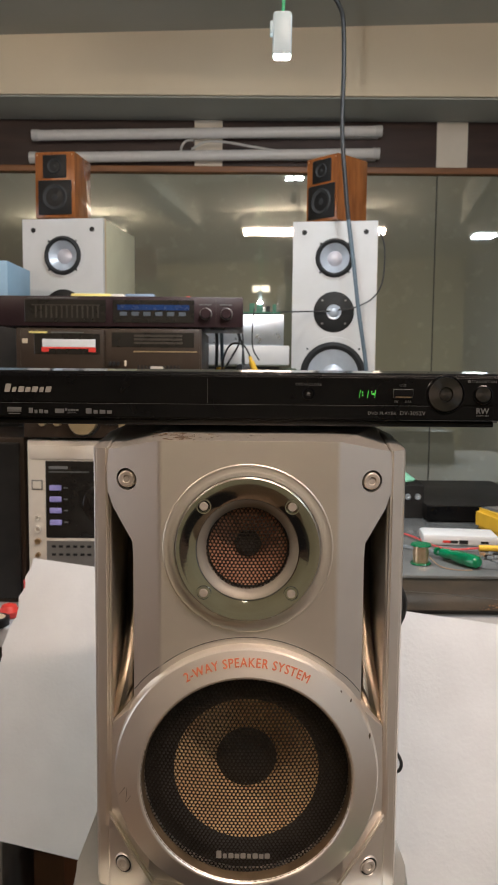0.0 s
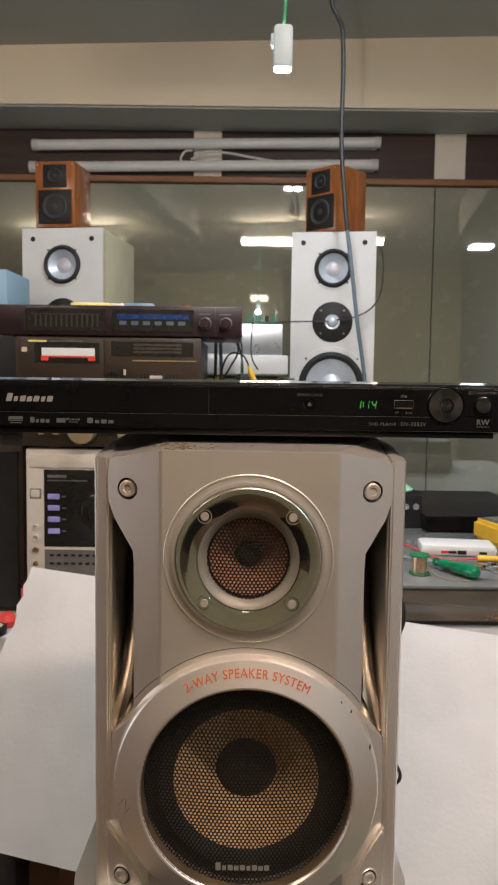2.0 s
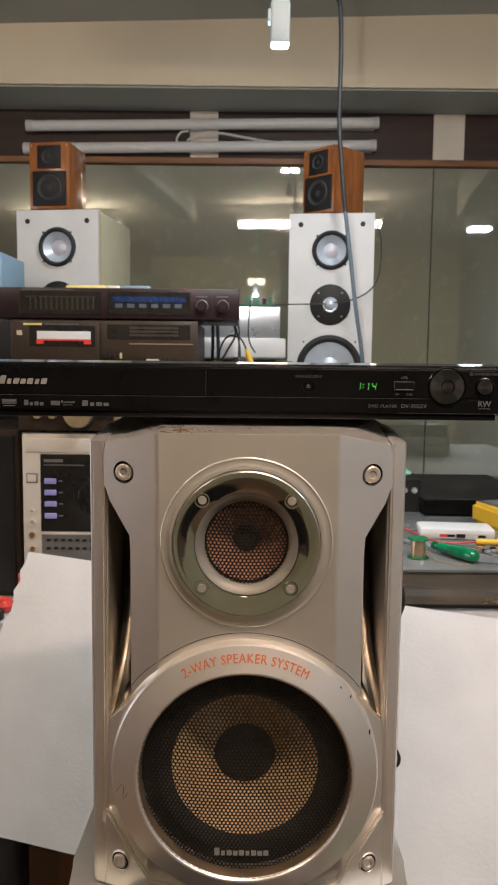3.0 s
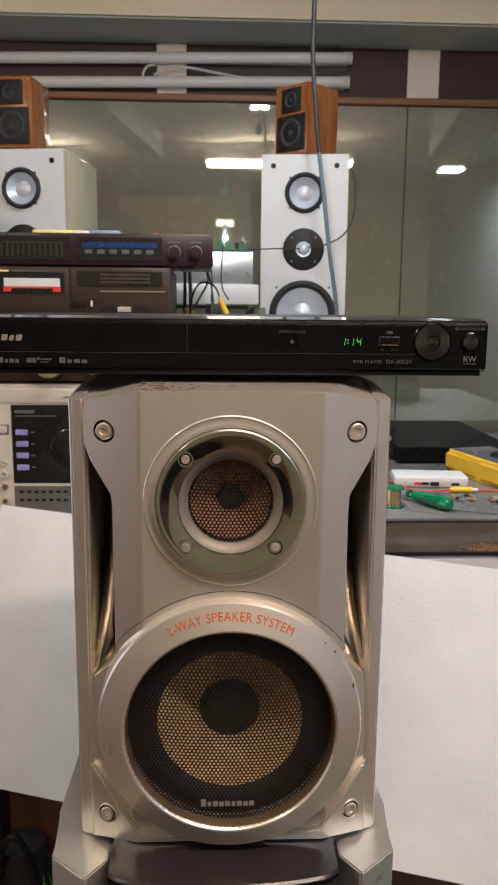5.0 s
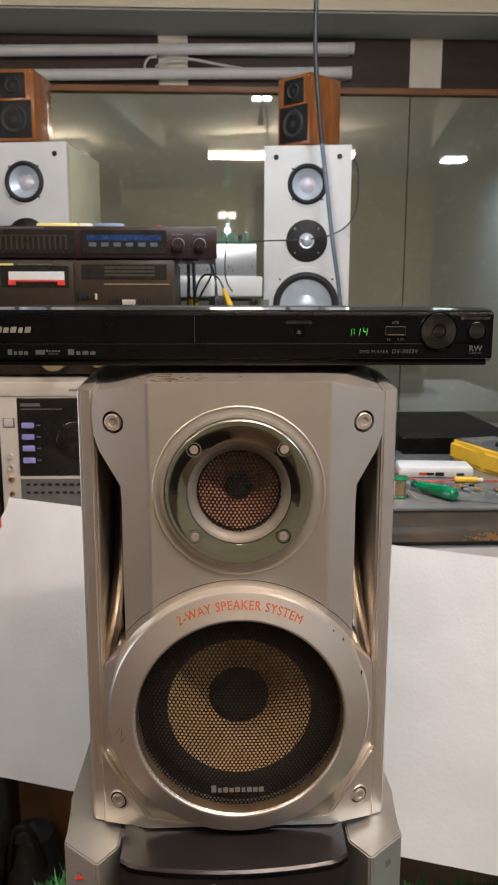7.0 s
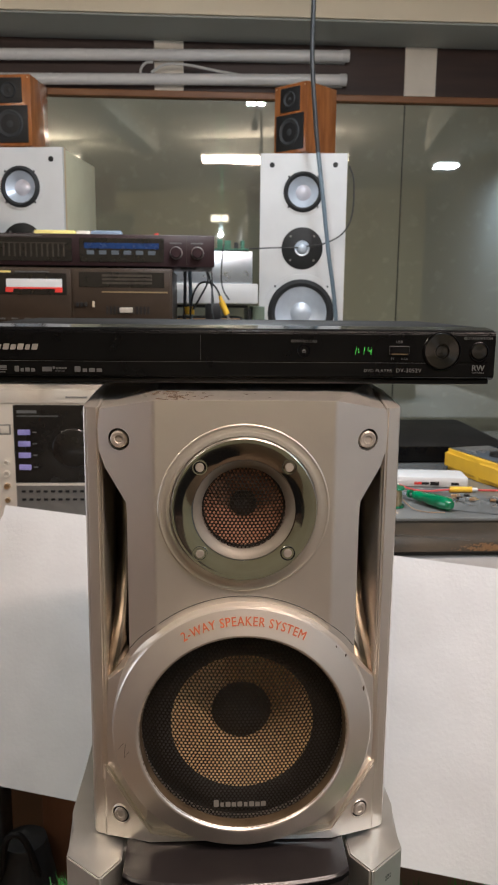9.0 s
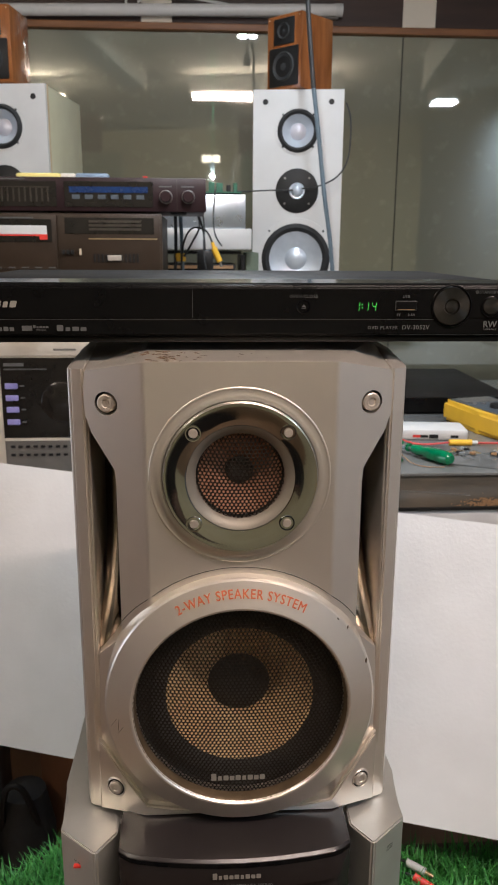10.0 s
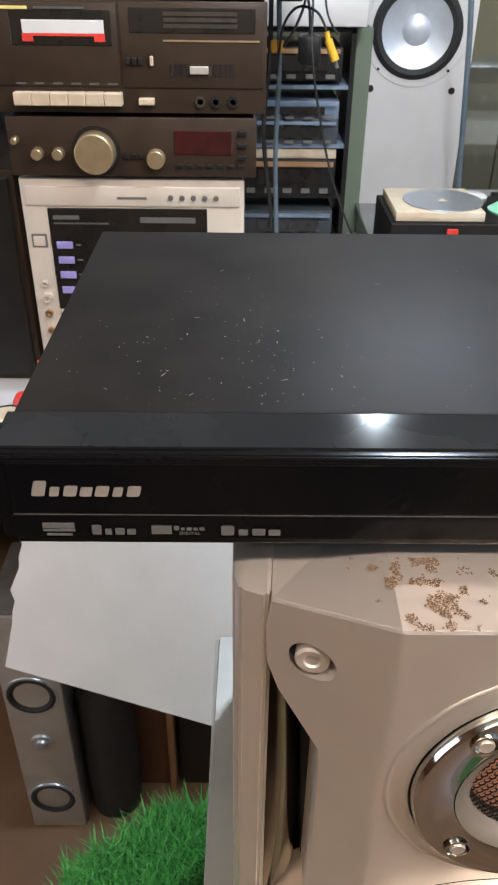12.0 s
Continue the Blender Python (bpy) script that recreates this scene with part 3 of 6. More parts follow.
# ---------------------------------------------------------------- tables
t = thing("work_table", "dark wooden work table under the artificial turf", "table", (0.1, 0.65, 0))
part("tabletop", slab(B(), [(-0.255, 0.3), (0.7, 0.3), (0.7, 0.9), (0.1, 0.9), (0.02, 0.862), (-0.17, 0.85), (-0.22, 0.82), (-0.25, 0.77)], 0.615, 0.65), M_TABLE, t)
for x in (-0.2, 0.66):
    for y in (0.34, 0.80):
        part("leg", box(B(), x - 0.025, x + 0.025, y - 0.025, y + 0.025, 0, 0.614, 0.003), M_TABLE, t)
t = thing("rear_desk", "long pale laminate desk behind the foam sheet", "desk", (0, 1.8, 0))
part("desktop", box(B(), -1.3, 1.3, 1.24, 2.45, 0.94, 0.975, 0.004), M_DESK, t)
for x in (-1.25, 1.25):
    part("side_panel", box(B(), x - 0.02, x + 0.02, 1.3, 2.4, 0, 0.939), M_DESK, t)
part("back_panel", box(B(), -1.22, 1.22, 2.3, 2.33, 0.0, 0.939), M_TABLE, t)

# artificial turf
random.seed(3)
turf = thing("turf_mat", "bright green artificial grass mat on the table", "grass mat", (0.1, 0.6, 0.65))
part("backing", slab(B(), [(-0.27, 0.36), (0.66, 0.36), (0.66, 0.845), (-0.20, 0.845), (-0.26, 0.81), (-0.285, 0.74)], 0.65, 0.657), M_TURF, turf)
vs, fs = [], []
for i in range(30000):
    if i < 19000:
        x, y = random.uniform(-0.30, -0.128), random.uniform(0.48, 0.88)
        if x < -0.2 and y > 0.88 - (-0.2 - x) * 0.75:
            continue
    else:
        x, y = random.uniform(0.12, 0.45), random.uniform(0.55, 0.85)
    h, a, w = random.uniform(0.026, 0.056), random.uniform(0, 6.283), random.uniform(0.0006, 0.0011)
    lean = random.uniform(0.006, 0.034)
    dx, dy = math.cos(a), math.sin(a)
    px, py = -dy * w, dx * w
    k = len(vs)
    z = 0.656
    vs += [(x - px, y - py, z), (x + px, y + py, z), (x + dx * lean * 0.35 - px, y + dy * lean * 0.35 - py, z + h * 0.6), (x + dx * lean * 0.35 + px, y + dy * lean * 0.35 + py, z + h * 0.6), (x + dx * lean, y + dy * lean, z + h * random.uniform(0.8, 1))]
    fs += [(k, k + 1, k + 3, k + 2), (k + 2, k + 3, k + 4)]
me = bpy.data.meshes.new("turf_grass")
me.from_pydata(vs, [], fs)
me.materials.append(M_BLADE)
gb = new("turf_grass", me)
gb.parent = turf
gb.matrix_parent_inverse = turf.matrix_basis.inverted()
tagged(gb, kind="stuff")

# white foam sheet, leaning back, its torn edge to the side
random.seed(5)
fm = B()
NL, NW = 26, 16
sheet = {}
for i in range(NL + 1):
    v = i / NL
    tear = (random.uniform(-0.004, 0.004) if 0 < i < NL else 0) - 0.006 * math.sin(v * math.pi)
    left = Vector((-0.408 + 0.075 * v, 1.020 + 0.138 * v, 0.760 + 0.352 * v))
    right = Vector((0.66, 0.684 + 0.211 * v, 0.742 + 0.311 * v))
    for k in range(NW + 1):
        p = left.lerp(right, k / NW)
        if k == 0:
            p.x += tear
        sheet[i, k] = fm.verts.new(p)
        sheet[i, k, 1] = fm.verts.new(p + Vector((0.004, 0.014, -0.006)))
for i in range(NL):
    for k in range(NW):
        fm.faces.new((sheet[i, k], sheet[i, k + 1], sheet[i + 1, k + 1], sheet[i + 1, k]))
        fm.faces.new((sheet[i, k, 1], sheet[i + 1, k, 1], sheet[i + 1, k + 1, 1], sheet[i, k + 1, 1]))
for i in range(NL):
    for k in (0, NW):
        fm.faces.new((sheet[i, k], sheet[i + 1, k], sheet[i + 1, k, 1], sheet[i, k, 1]))
for k in range(NW):
    for i in (0, NL):
        fm.faces.new((sheet[i, k], sheet[i, k + 1], sheet[i, k + 1, 1], sheet[i, k, 1]))
bmesh.ops.recalc_face_normals(fm, faces=fm.faces[:])
tagged(part("foam_sheet", fm, M_FOAM, smooth=True, angle=40), "white packing foam sheet with a torn edge, leaning upright", "foam sheet")
tagged(part("wooden_block", box(B(), 0.04, 0.112, 0.853, 0.893, 0.65, 0.7465, 0.002), M_TABLE), "dark wooden block propping the foam sheet", "block")


# ---------------------------------------------------------------- silver two-way speaker
CX = -0.0025
sp = thing("silver_speaker", "silver two-way speaker with chrome tweeter ring, on a stereo unit", "speaker", (CX, 0.66, 1.027))


def face_y(x, z):
    u = abs(x - CX)
    v = u - 0.061
    if abs(v) < 0.0018:
        return 0.522 + 0.575 * (v + 0.0018) ** 2 / 0.0072
    return 0.522 + max(0.0, v) * 0.575


cab = B()
box(cab, CX - 0.107, CX + 0.107, 0.662, 0.79, 1.0217, 1.352, 0.004)
part("cabinet", cab, M_SILVER_SHADE, sp, smooth=True)
# slot backing coloured near black, shade put into the colour
part("recess_back", box(B(), CX - 0.1, CX + 0.1, 0.648, 0.6615, 1.03, 1.34), M_BLACKHOLE, sp, "recess behind the side slots, its shade painted black")
# front plate with its waist
fp = B()
upper = [(0.0, 1.352), (0.061, 1.352), (0.0995, 1.3435), (0.1012, 1.33), (0.1005, 1.314), (0.0965, 1.303), (0.0815, 1.280), (0.0808, 1.27), (0.0808, 1.166), (0.06, 1.182), (0.03, 1.196), (0.0, 1.199)]
plate(fp, [(CX + u, z) for u, z in upper] + [(CX - u, z) for u, z in upper[-2:0:-1]], [(CX - 0.0005, 1.2785, 0.057), (CX - 0.0858, 1.3235, 0.0077), (CX + 0.0858, 1.3235, 0.0077)], face_y, 0.563, [CX + q * (0.061 + e) for q in (-1, 1) for e in (-0.0018, -0.0009, 0.0, 0.0009, 0.0018)])
fpo = part("front_plate", fp, M_SILVER, sp)
bv = fpo.modifiers.new("bevel", "BEVEL")
bv.width, bv.segments, bv.limit_method, bv.angle_limit = 0.0014, 2, "ANGLE", radians(40)
# top cap between the front edge and the level top
tc = B()
fr = [(-0.0995, 0.5442, 1.3435), (-0.061, 0.522, 1.352), (0.061, 0.522, 1.352), (0.0995, 0.5442, 1.3435)]
bk = [(-0.097, 0.60, 1.3572), (-0.061, 0.585, 1.3575), (0.061, 0.585, 1.3575), (0.097, 0.60, 1.3572)]
va = [tc.verts.new((CX + x, y + 0.0017, z + 0.0001)) for x, y, z in fr]
vb = [tc.verts.new((CX + x, y, z)) for x, y, z in bk]
vc = [tc.verts.new((CX + x, 0.78, 1.3572)) for x, y, z in bk]
vd = [tc.verts.new((CX + x, 0.78, 1.34)) for x, y, z in bk]
ve = [tc.verts.new((CX + x, y + 0.002, 1.338)) for x, y, z in fr]
for p, q in ((va, vb), (vb, vc), (vc, vd), (vd, ve), (ve, va)):
    for i in range(3):
        tc.faces.new((p[i], p[i + 1], q[i + 1], q[i]))
for i in (0, 3):
    tc.faces.new([p[i] for p in (va, vb, vc, vd, ve)])
bmesh.ops.recalc_face_normals(tc, faces=tc.faces[:])
part("top_cap", tc, M_SILVER, sp)
# outer rails beside the slots
for s in (-1, 1):
    rl = B()
    pts = [(0.1005, 0.546), (0.1065, 0.5495), (0.1092, 0.556), (0.1092, 0.665), (0.0985, 0.665), (0.0985, 0.549)]
    for z0, z1 in ((1.0150, 1.344),):
        a = [rl.verts.new((CX + s * (u + (0.0036 if u > 0.101 else 0.0008)), y, z0)) for u, y in pts]
        b = [rl.verts.new((CX + s * (u + (0.0036 if u > 0.101 else 0.0008)), y, z1)) for u, y in pts]
        c = [rl.verts.new((CX + s * (u - 0.004 if u > 0.101 else u - 0.001), min(y + 0.03, 0.665), z1 + 0.0095)) for u, y in pts]
        rl.faces.new(a)
        rl.faces.new(c)
        for p, q in ((a, b), (b, c)):
            for i in range(6):
                rl.faces.new((p[i], p[(i + 1) % 6], q[(i + 1) % 6], q[i]))
    bmesh.ops.recalc_face_normals(rl, faces=rl.faces[:])
    bmesh.ops.bevel(rl, geom=[e for e in rl.edges if e.calc_length() > 0.05], offset=0.0012, segments=2, affect="EDGES")
    part("side_rail", rl, M_SILVER, sp, smooth=True)
    st = B()
    box(st, min(CX + s * 0.0990, CX + s * 0.1052), max(CX + s * 0.0990, CX + s * 0.1052), 0.5458, 0.552, 1.062, 1.308, 0.0018)
    for v in st.verts:
        if v.co.z > 1.30:
            v.co.y += 0.0045
    part("rail_strip", st, M_SILVER, sp, smooth=True)
    # rounded pillar deep in the slot, running out towards the slot's foot
    hn = hose(B(), [(CX + s * u, y, z) for u, y, z in ((0.0905, 0.626, 1.293), (0.0905, 0.621, 1.25), (0.0890, 0.607, 1.215), (0.0890, 0.588, 1.185), (0.0915, 0.570, 1.160), (0.0945, 0.561, 1.142), (0.0955, 0.562, 1.13))], 0.0085, 20)
    part("slot_pillar", hn, M_BRONZEPIL, sp, "bronze-tinted rounded slot pillar", smooth=True, angle=80)
    # slot wall takes the same painted-in shade
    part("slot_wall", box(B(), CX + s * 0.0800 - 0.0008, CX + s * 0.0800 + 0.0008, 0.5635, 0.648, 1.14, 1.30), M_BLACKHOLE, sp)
# lower plate under the woofer ring with corner facets
lp = B()
lower = [(0.0, 1.17), (0.074, 1.167), (0.0985, 1.142), (0.1005, 1.09), (0.1005, 1.0172), (0.066, 1.0246), (0.03, 1.0232), (0.0, 1.0232)]


def low_y(x, z):
    u = abs(x - CX)
    return 0.530 + max(0.0, u - 0.07) * 0.55


plate(lp, [(CX + u, z) for u, z in lower] + [(CX - u, z) for u, z in lower[-2:0:-1]], [(CX, 1.119, 0.071)], low_y, 0.566, (CX - 0.07, CX + 0.07))
lpo = part("lower_plate", lp, M_SILVER, sp)
bv = lpo.modifiers.new("bevel", "BEVEL")
bv.width, bv.segments, bv.limit_method, bv.angle_limit = 0.001, 2, "ANGLE", radians(40)
for s in (-1, 1):
    rb = B()
    P = [(0.1015, 1.074), (0.0975, 1.0715), (0.082, 1.0515), (0.066, 1.0325), (0.045, 1.0285), (0.0, 1.0262), (0.0, 1.0228), (0.0665, 1.0242), (0.1015, 1.0168)]
    fr2 = [rb.verts.new((CX + s * u, low_y(CX + u, 0) - 0.0055, z)) for u, z in P]
    bk2 = [rb.verts.new((CX + s * u, 0.562, z)) for u, z in P]
    rb.faces.new(fr2)
    for i in range(len(P)):
        j = (i + 1) % len(P)
        rb.faces.new((fr2[i], fr2[j], bk2[j], bk2[i]))
    bmesh.ops.recalc_face_normals(rb, faces=rb.faces[:])
    bmesh.ops.bevel(rb, geom=[e for e in rb.edges if abs(e.verts[0].co.y - e.verts[1].co.y) < 0.02], offset=0.0014, segments=2, affect="EDGES")
    part("corner_plate", rb, M_SILVER, sp, smooth=True)


def screw(x, y, z, r, parent, tilt=0.0):
    m = pose(x, y, z, 0, 0, tilt)
    bm = lathe(B(), [(r * 1.36, 0.0012), (r * 1.33, -0.0002), (r * 1.24, -0.0007), (r * 1.16, -0.0002), (r * 1.15, 0.002)], 0, 0, 28)
    bm.transform(m)
    part("screw_rim", bm, M_SILVER, parent, smooth=True, angle=60)
    bm = lathe(B(), [(r * 1.155, -0.0001), (r * 0.9, 0.0001)], 0, 0, 28)
    bm.transform(m)
    part("screw_gap", bm, M_BLACKHOLE, parent)
    c = lathe(B(), [(0.0004, -0.0008), (r * 0.36, -0.0009), (r * 0.46, -0.0016), (r * 0.78, -0.0017), (r * 0.92, -0.0011), (r * 0.95, 0.001)], 0, 0, 28)
    c.transform(m)
    part("screw_cap", c, M_SCREW, parent, smooth=True, angle=40)


for s in (-1, 1):
    cap = lathe(B(), [(0.0004, -0.0002), (0.0024, -0.0003), (0.0030, -0.0011), (0.0050, -0.0012), (0.0060, -0.0004), (0.0062, 0.006)], 0, 0, 28)
    cap.transform(pose(CX + s * 0.0858, face_y(CX + 0.0858, 0) + 0.0012, 1.3235, 0, 0, s * 12))
    part("screw_cap", cap, M_SCREW, sp, "beige screw cap", smooth=True, angle=40)
    part("screw_well", lathe(B(), [(0.0078, 0.5435), (0.0005, 0.5435)], CX + s * 0.0858, 1.3235, 24), M_BLACKHOLE, sp)
    screw(CX + s * 0.0893, low_y(CX + 0.0893, 0) - 0.0062, 1.0408, 0.0056, sp, s * 22)

# tweeter
TX, TZ = CX - 0.0005, 1.2785
part("tweeter_surround", lathe(B(), [(0.0588, 0.5224), (0.0583, 0.5214), (0.0577, 0.5211), (0.0571, 0.5214), (0.0565, 0.5216), (0.0535, 0.5210), (0.0506, 0.5202), (0.0500, 0.5207), (0.0498, 0.53)], TX, TZ - 0.0004, 96), M_SILVER, sp, smooth=True, angle=70)
ring = part("chrome_ring", lathe(B(), [(0.0497, 0.5200), (0.0495, 0.5168), (0.0487, 0.5156), (0.0355, 0.5163), (0.0347, 0.5168), (0.0345, 0.518)], TX, TZ, 96), M_CHROME, sp, "mirror chrome ring", smooth=True, angle=40)
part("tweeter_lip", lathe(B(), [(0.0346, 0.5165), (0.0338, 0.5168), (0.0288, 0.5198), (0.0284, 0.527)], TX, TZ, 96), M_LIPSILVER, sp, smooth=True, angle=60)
for sx in (-1, 1):
    for sz in (-1, 1):
        c = B()
        lathe(c, [(0.0004, 0.5146), (0.0025, 0.5145), (0.0029, 0.5151), (0.0030, 0.517)], TX + sx * 0.0298, TZ + sz * 0.0298, 24)
        part("ring_screw", c, M_SCREW, sp, smooth=True, angle=50)
        c = B()
        lathe(c, [(0.0052, 0.5162), (0.0050, 0.5147), (0.0043, 0.5147), (0.0041, 0.5165)], TX + sx * 0.0298, TZ + sz * 0.0298, 24)
        part("ring_boss", c, M_CHROME, sp, smooth=True, angle=50)
part("tweeter_grille", perforated(B(), TX, TZ, 0.0283, 0.0027, 0.5232, 0.0055, 0.00058, 0.0003), M_GRILLE, sp, "fine perforated metal grille")
part("tweeter_cone", lathe(B(), [(0.0272, 0.5272), (0.009, 0.5375), (0.0005, 0.539)], TX, TZ, 64), M_COPPER, sp, "copper-coloured paper cone", smooth=True)
part("tweeter_surround_ring", lathe(B(), [(0.0284, 0.5262), (0.0278, 0.5262), (0.0272, 0.5272)], TX, TZ, 64), M_RUBBER, sp, "black rubber surround", smooth=True)
part("tweeter_cap", lathe(B(), [(0.0095, 0.5374), (0.0083, 0.5358), (0.005, 0.5345), (0.0005, 0.5341)], TX, TZ, 40), M_CAP, sp, "dark dust cap", smooth=True)

# woofer
WX, WZ = CX - 0.0002, 1.1192
part("woofer_ring", lathe(B(), [(0.0925, 0.540), (0.0924, 0.525), (0.0921, 0.5175), (0.0915, 0.5150), (0.0905, 0.5134), (0.0745, 0.5058), (0.0733, 0.5060), (0.0722, 0.5075), (0.0717, 0.512), (0.0717, 0.525)], WX, WZ, 128), M_SILVER, sp, "broad brushed silver ring", smooth=True, angle=16)
part("ring_lip", lathe(B(), [(0.0731, 0.5064), (0.0724, 0.5072), (0.0713, 0.5105), (0.0711, 0.516)], WX, WZ - 0.0, 96), M_LIP, sp, "dull bronze inner lip", smooth=True)
part("woofer_grille", perforated(B(), WX, WZ, 0.0708, 0.00278, 0.5160, 0.0085, 0.00058, 0.00025), M_GRILLE, sp, "perforated bronze metal grille")
part("woofer_surround", lathe(B(), [(0.0717, 0.5225), (0.067, 0.5215), (0.061, 0.5195), (0.055, 0.5215), (0.0510, 0.5250)], WX, WZ, 80), M_SURROUND, sp, "black rubber surround", smooth=True)
part("woofer_cone", lathe(B(), [(0.0512, 0.5248), (0.021, 0.5430), (0.0005, 0.5445)], WX, WZ, 80), M_CONE, sp, "golden woven cone", smooth=True)
part("woofer_cap", lathe(B(), [(0.0222, 0.5426), (0.0195, 0.5408), (0.013, 0.5390), (0.006, 0.5381), (0.0005, 0.5378)], WX, WZ, 48), M_CAP, sp, "dark dust cap", smooth=True)
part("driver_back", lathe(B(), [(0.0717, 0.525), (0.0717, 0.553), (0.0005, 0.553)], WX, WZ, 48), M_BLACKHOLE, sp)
lettering("2-WAY SPEAKER SYSTEM", 0.0080, None, M_ORANGE, sp, "lettering", 1.12, (WX, WZ, 0.0806, 0.50838, 0.472), "orange printed words", 0.0, 0.89, 0.0001)
seam_arc = [(WX + 0.0965 * math.cos(radians(g)), face_y(WX + 0.0965 * math.cos(radians(g)), 0) + 0.0001, WZ + 0.0965 * math.sin(radians(g))) for g in range(34, 147, 4)]
part("plate_seam", hose(B(), seam_arc, 0.00028, 6, 2), M_BLACKHOLE, sp, "fine dark seam above the broad ring")
marks(sp, M_LOGO, WX - 0.0205, WX + 0.0175, 1.0605, 1.0662, 9, 0.5122, 0)
random.seed(14)
ch = B()
for a, rr, ln, w in ((38, 0.0905, 0.0016, 0.0006), (20, 0.0902, 0.0022, 0.0007), (44, 0.0898, 0.001, 0.0005), (187, 0.083, 0.007, 0.00018), (185, 0.0845, 0.006, 0.00016), (189, 0.081, 0.005, 0.00016)):
    a, px = radians(a), WX + rr * math.cos(radians(a))
    pz, t0 = WZ + rr * math.sin(a), a + random.uniform(0.6, 1.4)
    py = 0.5058 + max(0.0, rr - 0.0745) * 0.472 - 0.0003
    c, q = math.cos(t0), math.sin(t0)
    ch.faces.new([ch.verts.new((px + c * u * ln - q * v * w, py, pz + q * u * ln + c * v * w)) for u, v in ((-1, -0.3), (-0.2, -1), (0.9, -0.5), (1, 0.4), (0.1, 1), (-0.8, 0.6))])
tagged(part("paint_chip", ch, M_LIP, sp, "small worn chips in the silver paint"), kind="stuff")
# flaking brown residue along the top edge
random.seed(11)
fl = B()
made = 0
for i in range(26000):
    x, f = random.uniform(-0.078, 0.015), random.random()
    y = 0.5232 + f * 0.030
    patch = noise.fractal(Vector((x * 210, y * 230, 3.7)), 1.0, 2.0, 4)
    near = math.exp(-((x + 0.052) / 0.016) ** 2)
    if patch < 0.66 - 0.56 * near or made > 3200:
        continue
    made += 1
    z = 1.3521 + (y - 0.522) * 0.0873 + 0.00006
    r, n, a0 = random.uniform(0.00007, 0.0003), random.randint(5, 7), random.uniform(0, 6.28)
    fl.faces.new([fl.verts.new((x + r * random.uniform(0.5, 1.5) * math.cos(a0 + 6.283 * k / n), y + r * random.uniform(0.5, 1.4) * math.sin(a0 + 6.283 * k / n), z + random.uniform(0.0, 0.0002))) for k in range(n)])
tagged(part("residue", fl, M_DIRT, sp, "flaking brown glue residue"), kind="stuff")
tagged(part("speaker_wire", hose(B(), [(0.100, 0.796, 1.036), (0.125, 0.78, 1.027), (0.146, 0.76, 1.016), (0.1535, 0.755, 1.003), (0.147, 0.76, 0.992), (0.120, 0.78, 0.996)], 0.0018), M_CABLE, smooth=True), "thin black wire looping out behind the speaker", "cable")
tagged(part("speaker_wire", hose(B(), [(0.09, 0.795, 1.205), (0.14, 0.79, 1.192), (0.158, 0.785, 1.165), (0.153, 0.79, 1.135), (0.13, 0.80, 1.10), (0.115, 0.81, 1.0225)], 0.0026), M_CABLE, smooth=True), "black speaker cable bowing out behind the speaker", "cable")

# ---------------------------------------------------------------- black disc player
pl = thing("disc_player", "glossy black disc player resting on the speaker", "disc player", (-0.008, 0.65, 1.3575))
X0, X1, YF = -0.187, 0.1735, 0.549
part("casing", box(B(), X0 + 0.002, X1 - 0.002, 0.5705, 0.751, 1.364, 1.4, 0.0012), M_PLTOP, pl, "satin black steel casing, dusty", smooth=True)
fb = B()
prof = [(YF, 1.366), (YF, 1.3957), (YF + 0.0010, 1.3972), (YF + 0.003, 1.3977), (0.570, 1.3994), (0.570, 1.364), (YF + 0.004, 1.3637)]
a = [fb.verts.new((X0, y, z)) for y, z in prof]
b = [fb.verts.new((X1, y, z)) for y, z in prof]
fb.faces.new(a)
fb.faces.new(b[::-1])
for i in range(len(prof)):
    j = (i + 1) % len(prof)
    fb.faces.new((a[i], b[i], b[j], a[j]))
bmesh.ops.recalc_face_normals(fb, faces=fb.faces[:])
bmesh.ops.bevel(fb, geom=[e for e in fb.edges if e.calc_length() > 0.1], offset=0.0005, segments=2, affect="EDGES")
bs = B()
bsp = [(YF + 0.0036, 1.39855), (0.5698, 1.40015), (0.5698, 1.3985), (YF + 0.0036, 1.3972)]
a = [bs.verts.new((X0 + 0.0006, y, z)) for y, z in bsp]
b = [bs.verts.new((X1 - 0.0006, y, z)) for y, z in bsp]
bs.faces.new(a)
bs.faces.new(b[::-1])
for i in range(4):
    bs.faces.new((a[i], b[i], b[(i + 1) % 4], a[(i + 1) % 4]))
bmesh.ops.recalc_face_normals(bs, faces=bs.faces[:])
part("bevel_strip", bs, M_PLBEVEL, pl, "polished black bevel along the top")
fpn = part("front_panel", fb, M_GLOSS, pl, "gloss black front panel", smooth=True, angle=25)
part("disc_tray", box(B(), -0.183, -0.0327, YF - 0.0006, YF + 0.0004, 1.3765, 1.3950, 0.0002), M_GLOSS, pl, "gloss black tray door")
part("upper_strip", box(B(), -0.0316, X1 - 0.004, YF - 0.0005, YF + 0.0004, 1.3765, 1.3950, 0.0002), M_GLOSS, pl)
part("lower_strip", box(B(), X0 + 0.003, X1 - 0.004, YF - 0.0002, YF + 0.0006, 1.3662, 1.3752, 0.0002), M_GLOSS, pl)
part("groove_line", box(B(), X0 + 0.004, 0.125, YF - 0.00035, YF + 0.0003, 1.37555, 1.37575), M_PRINTDIM, pl, "thin bright groove")
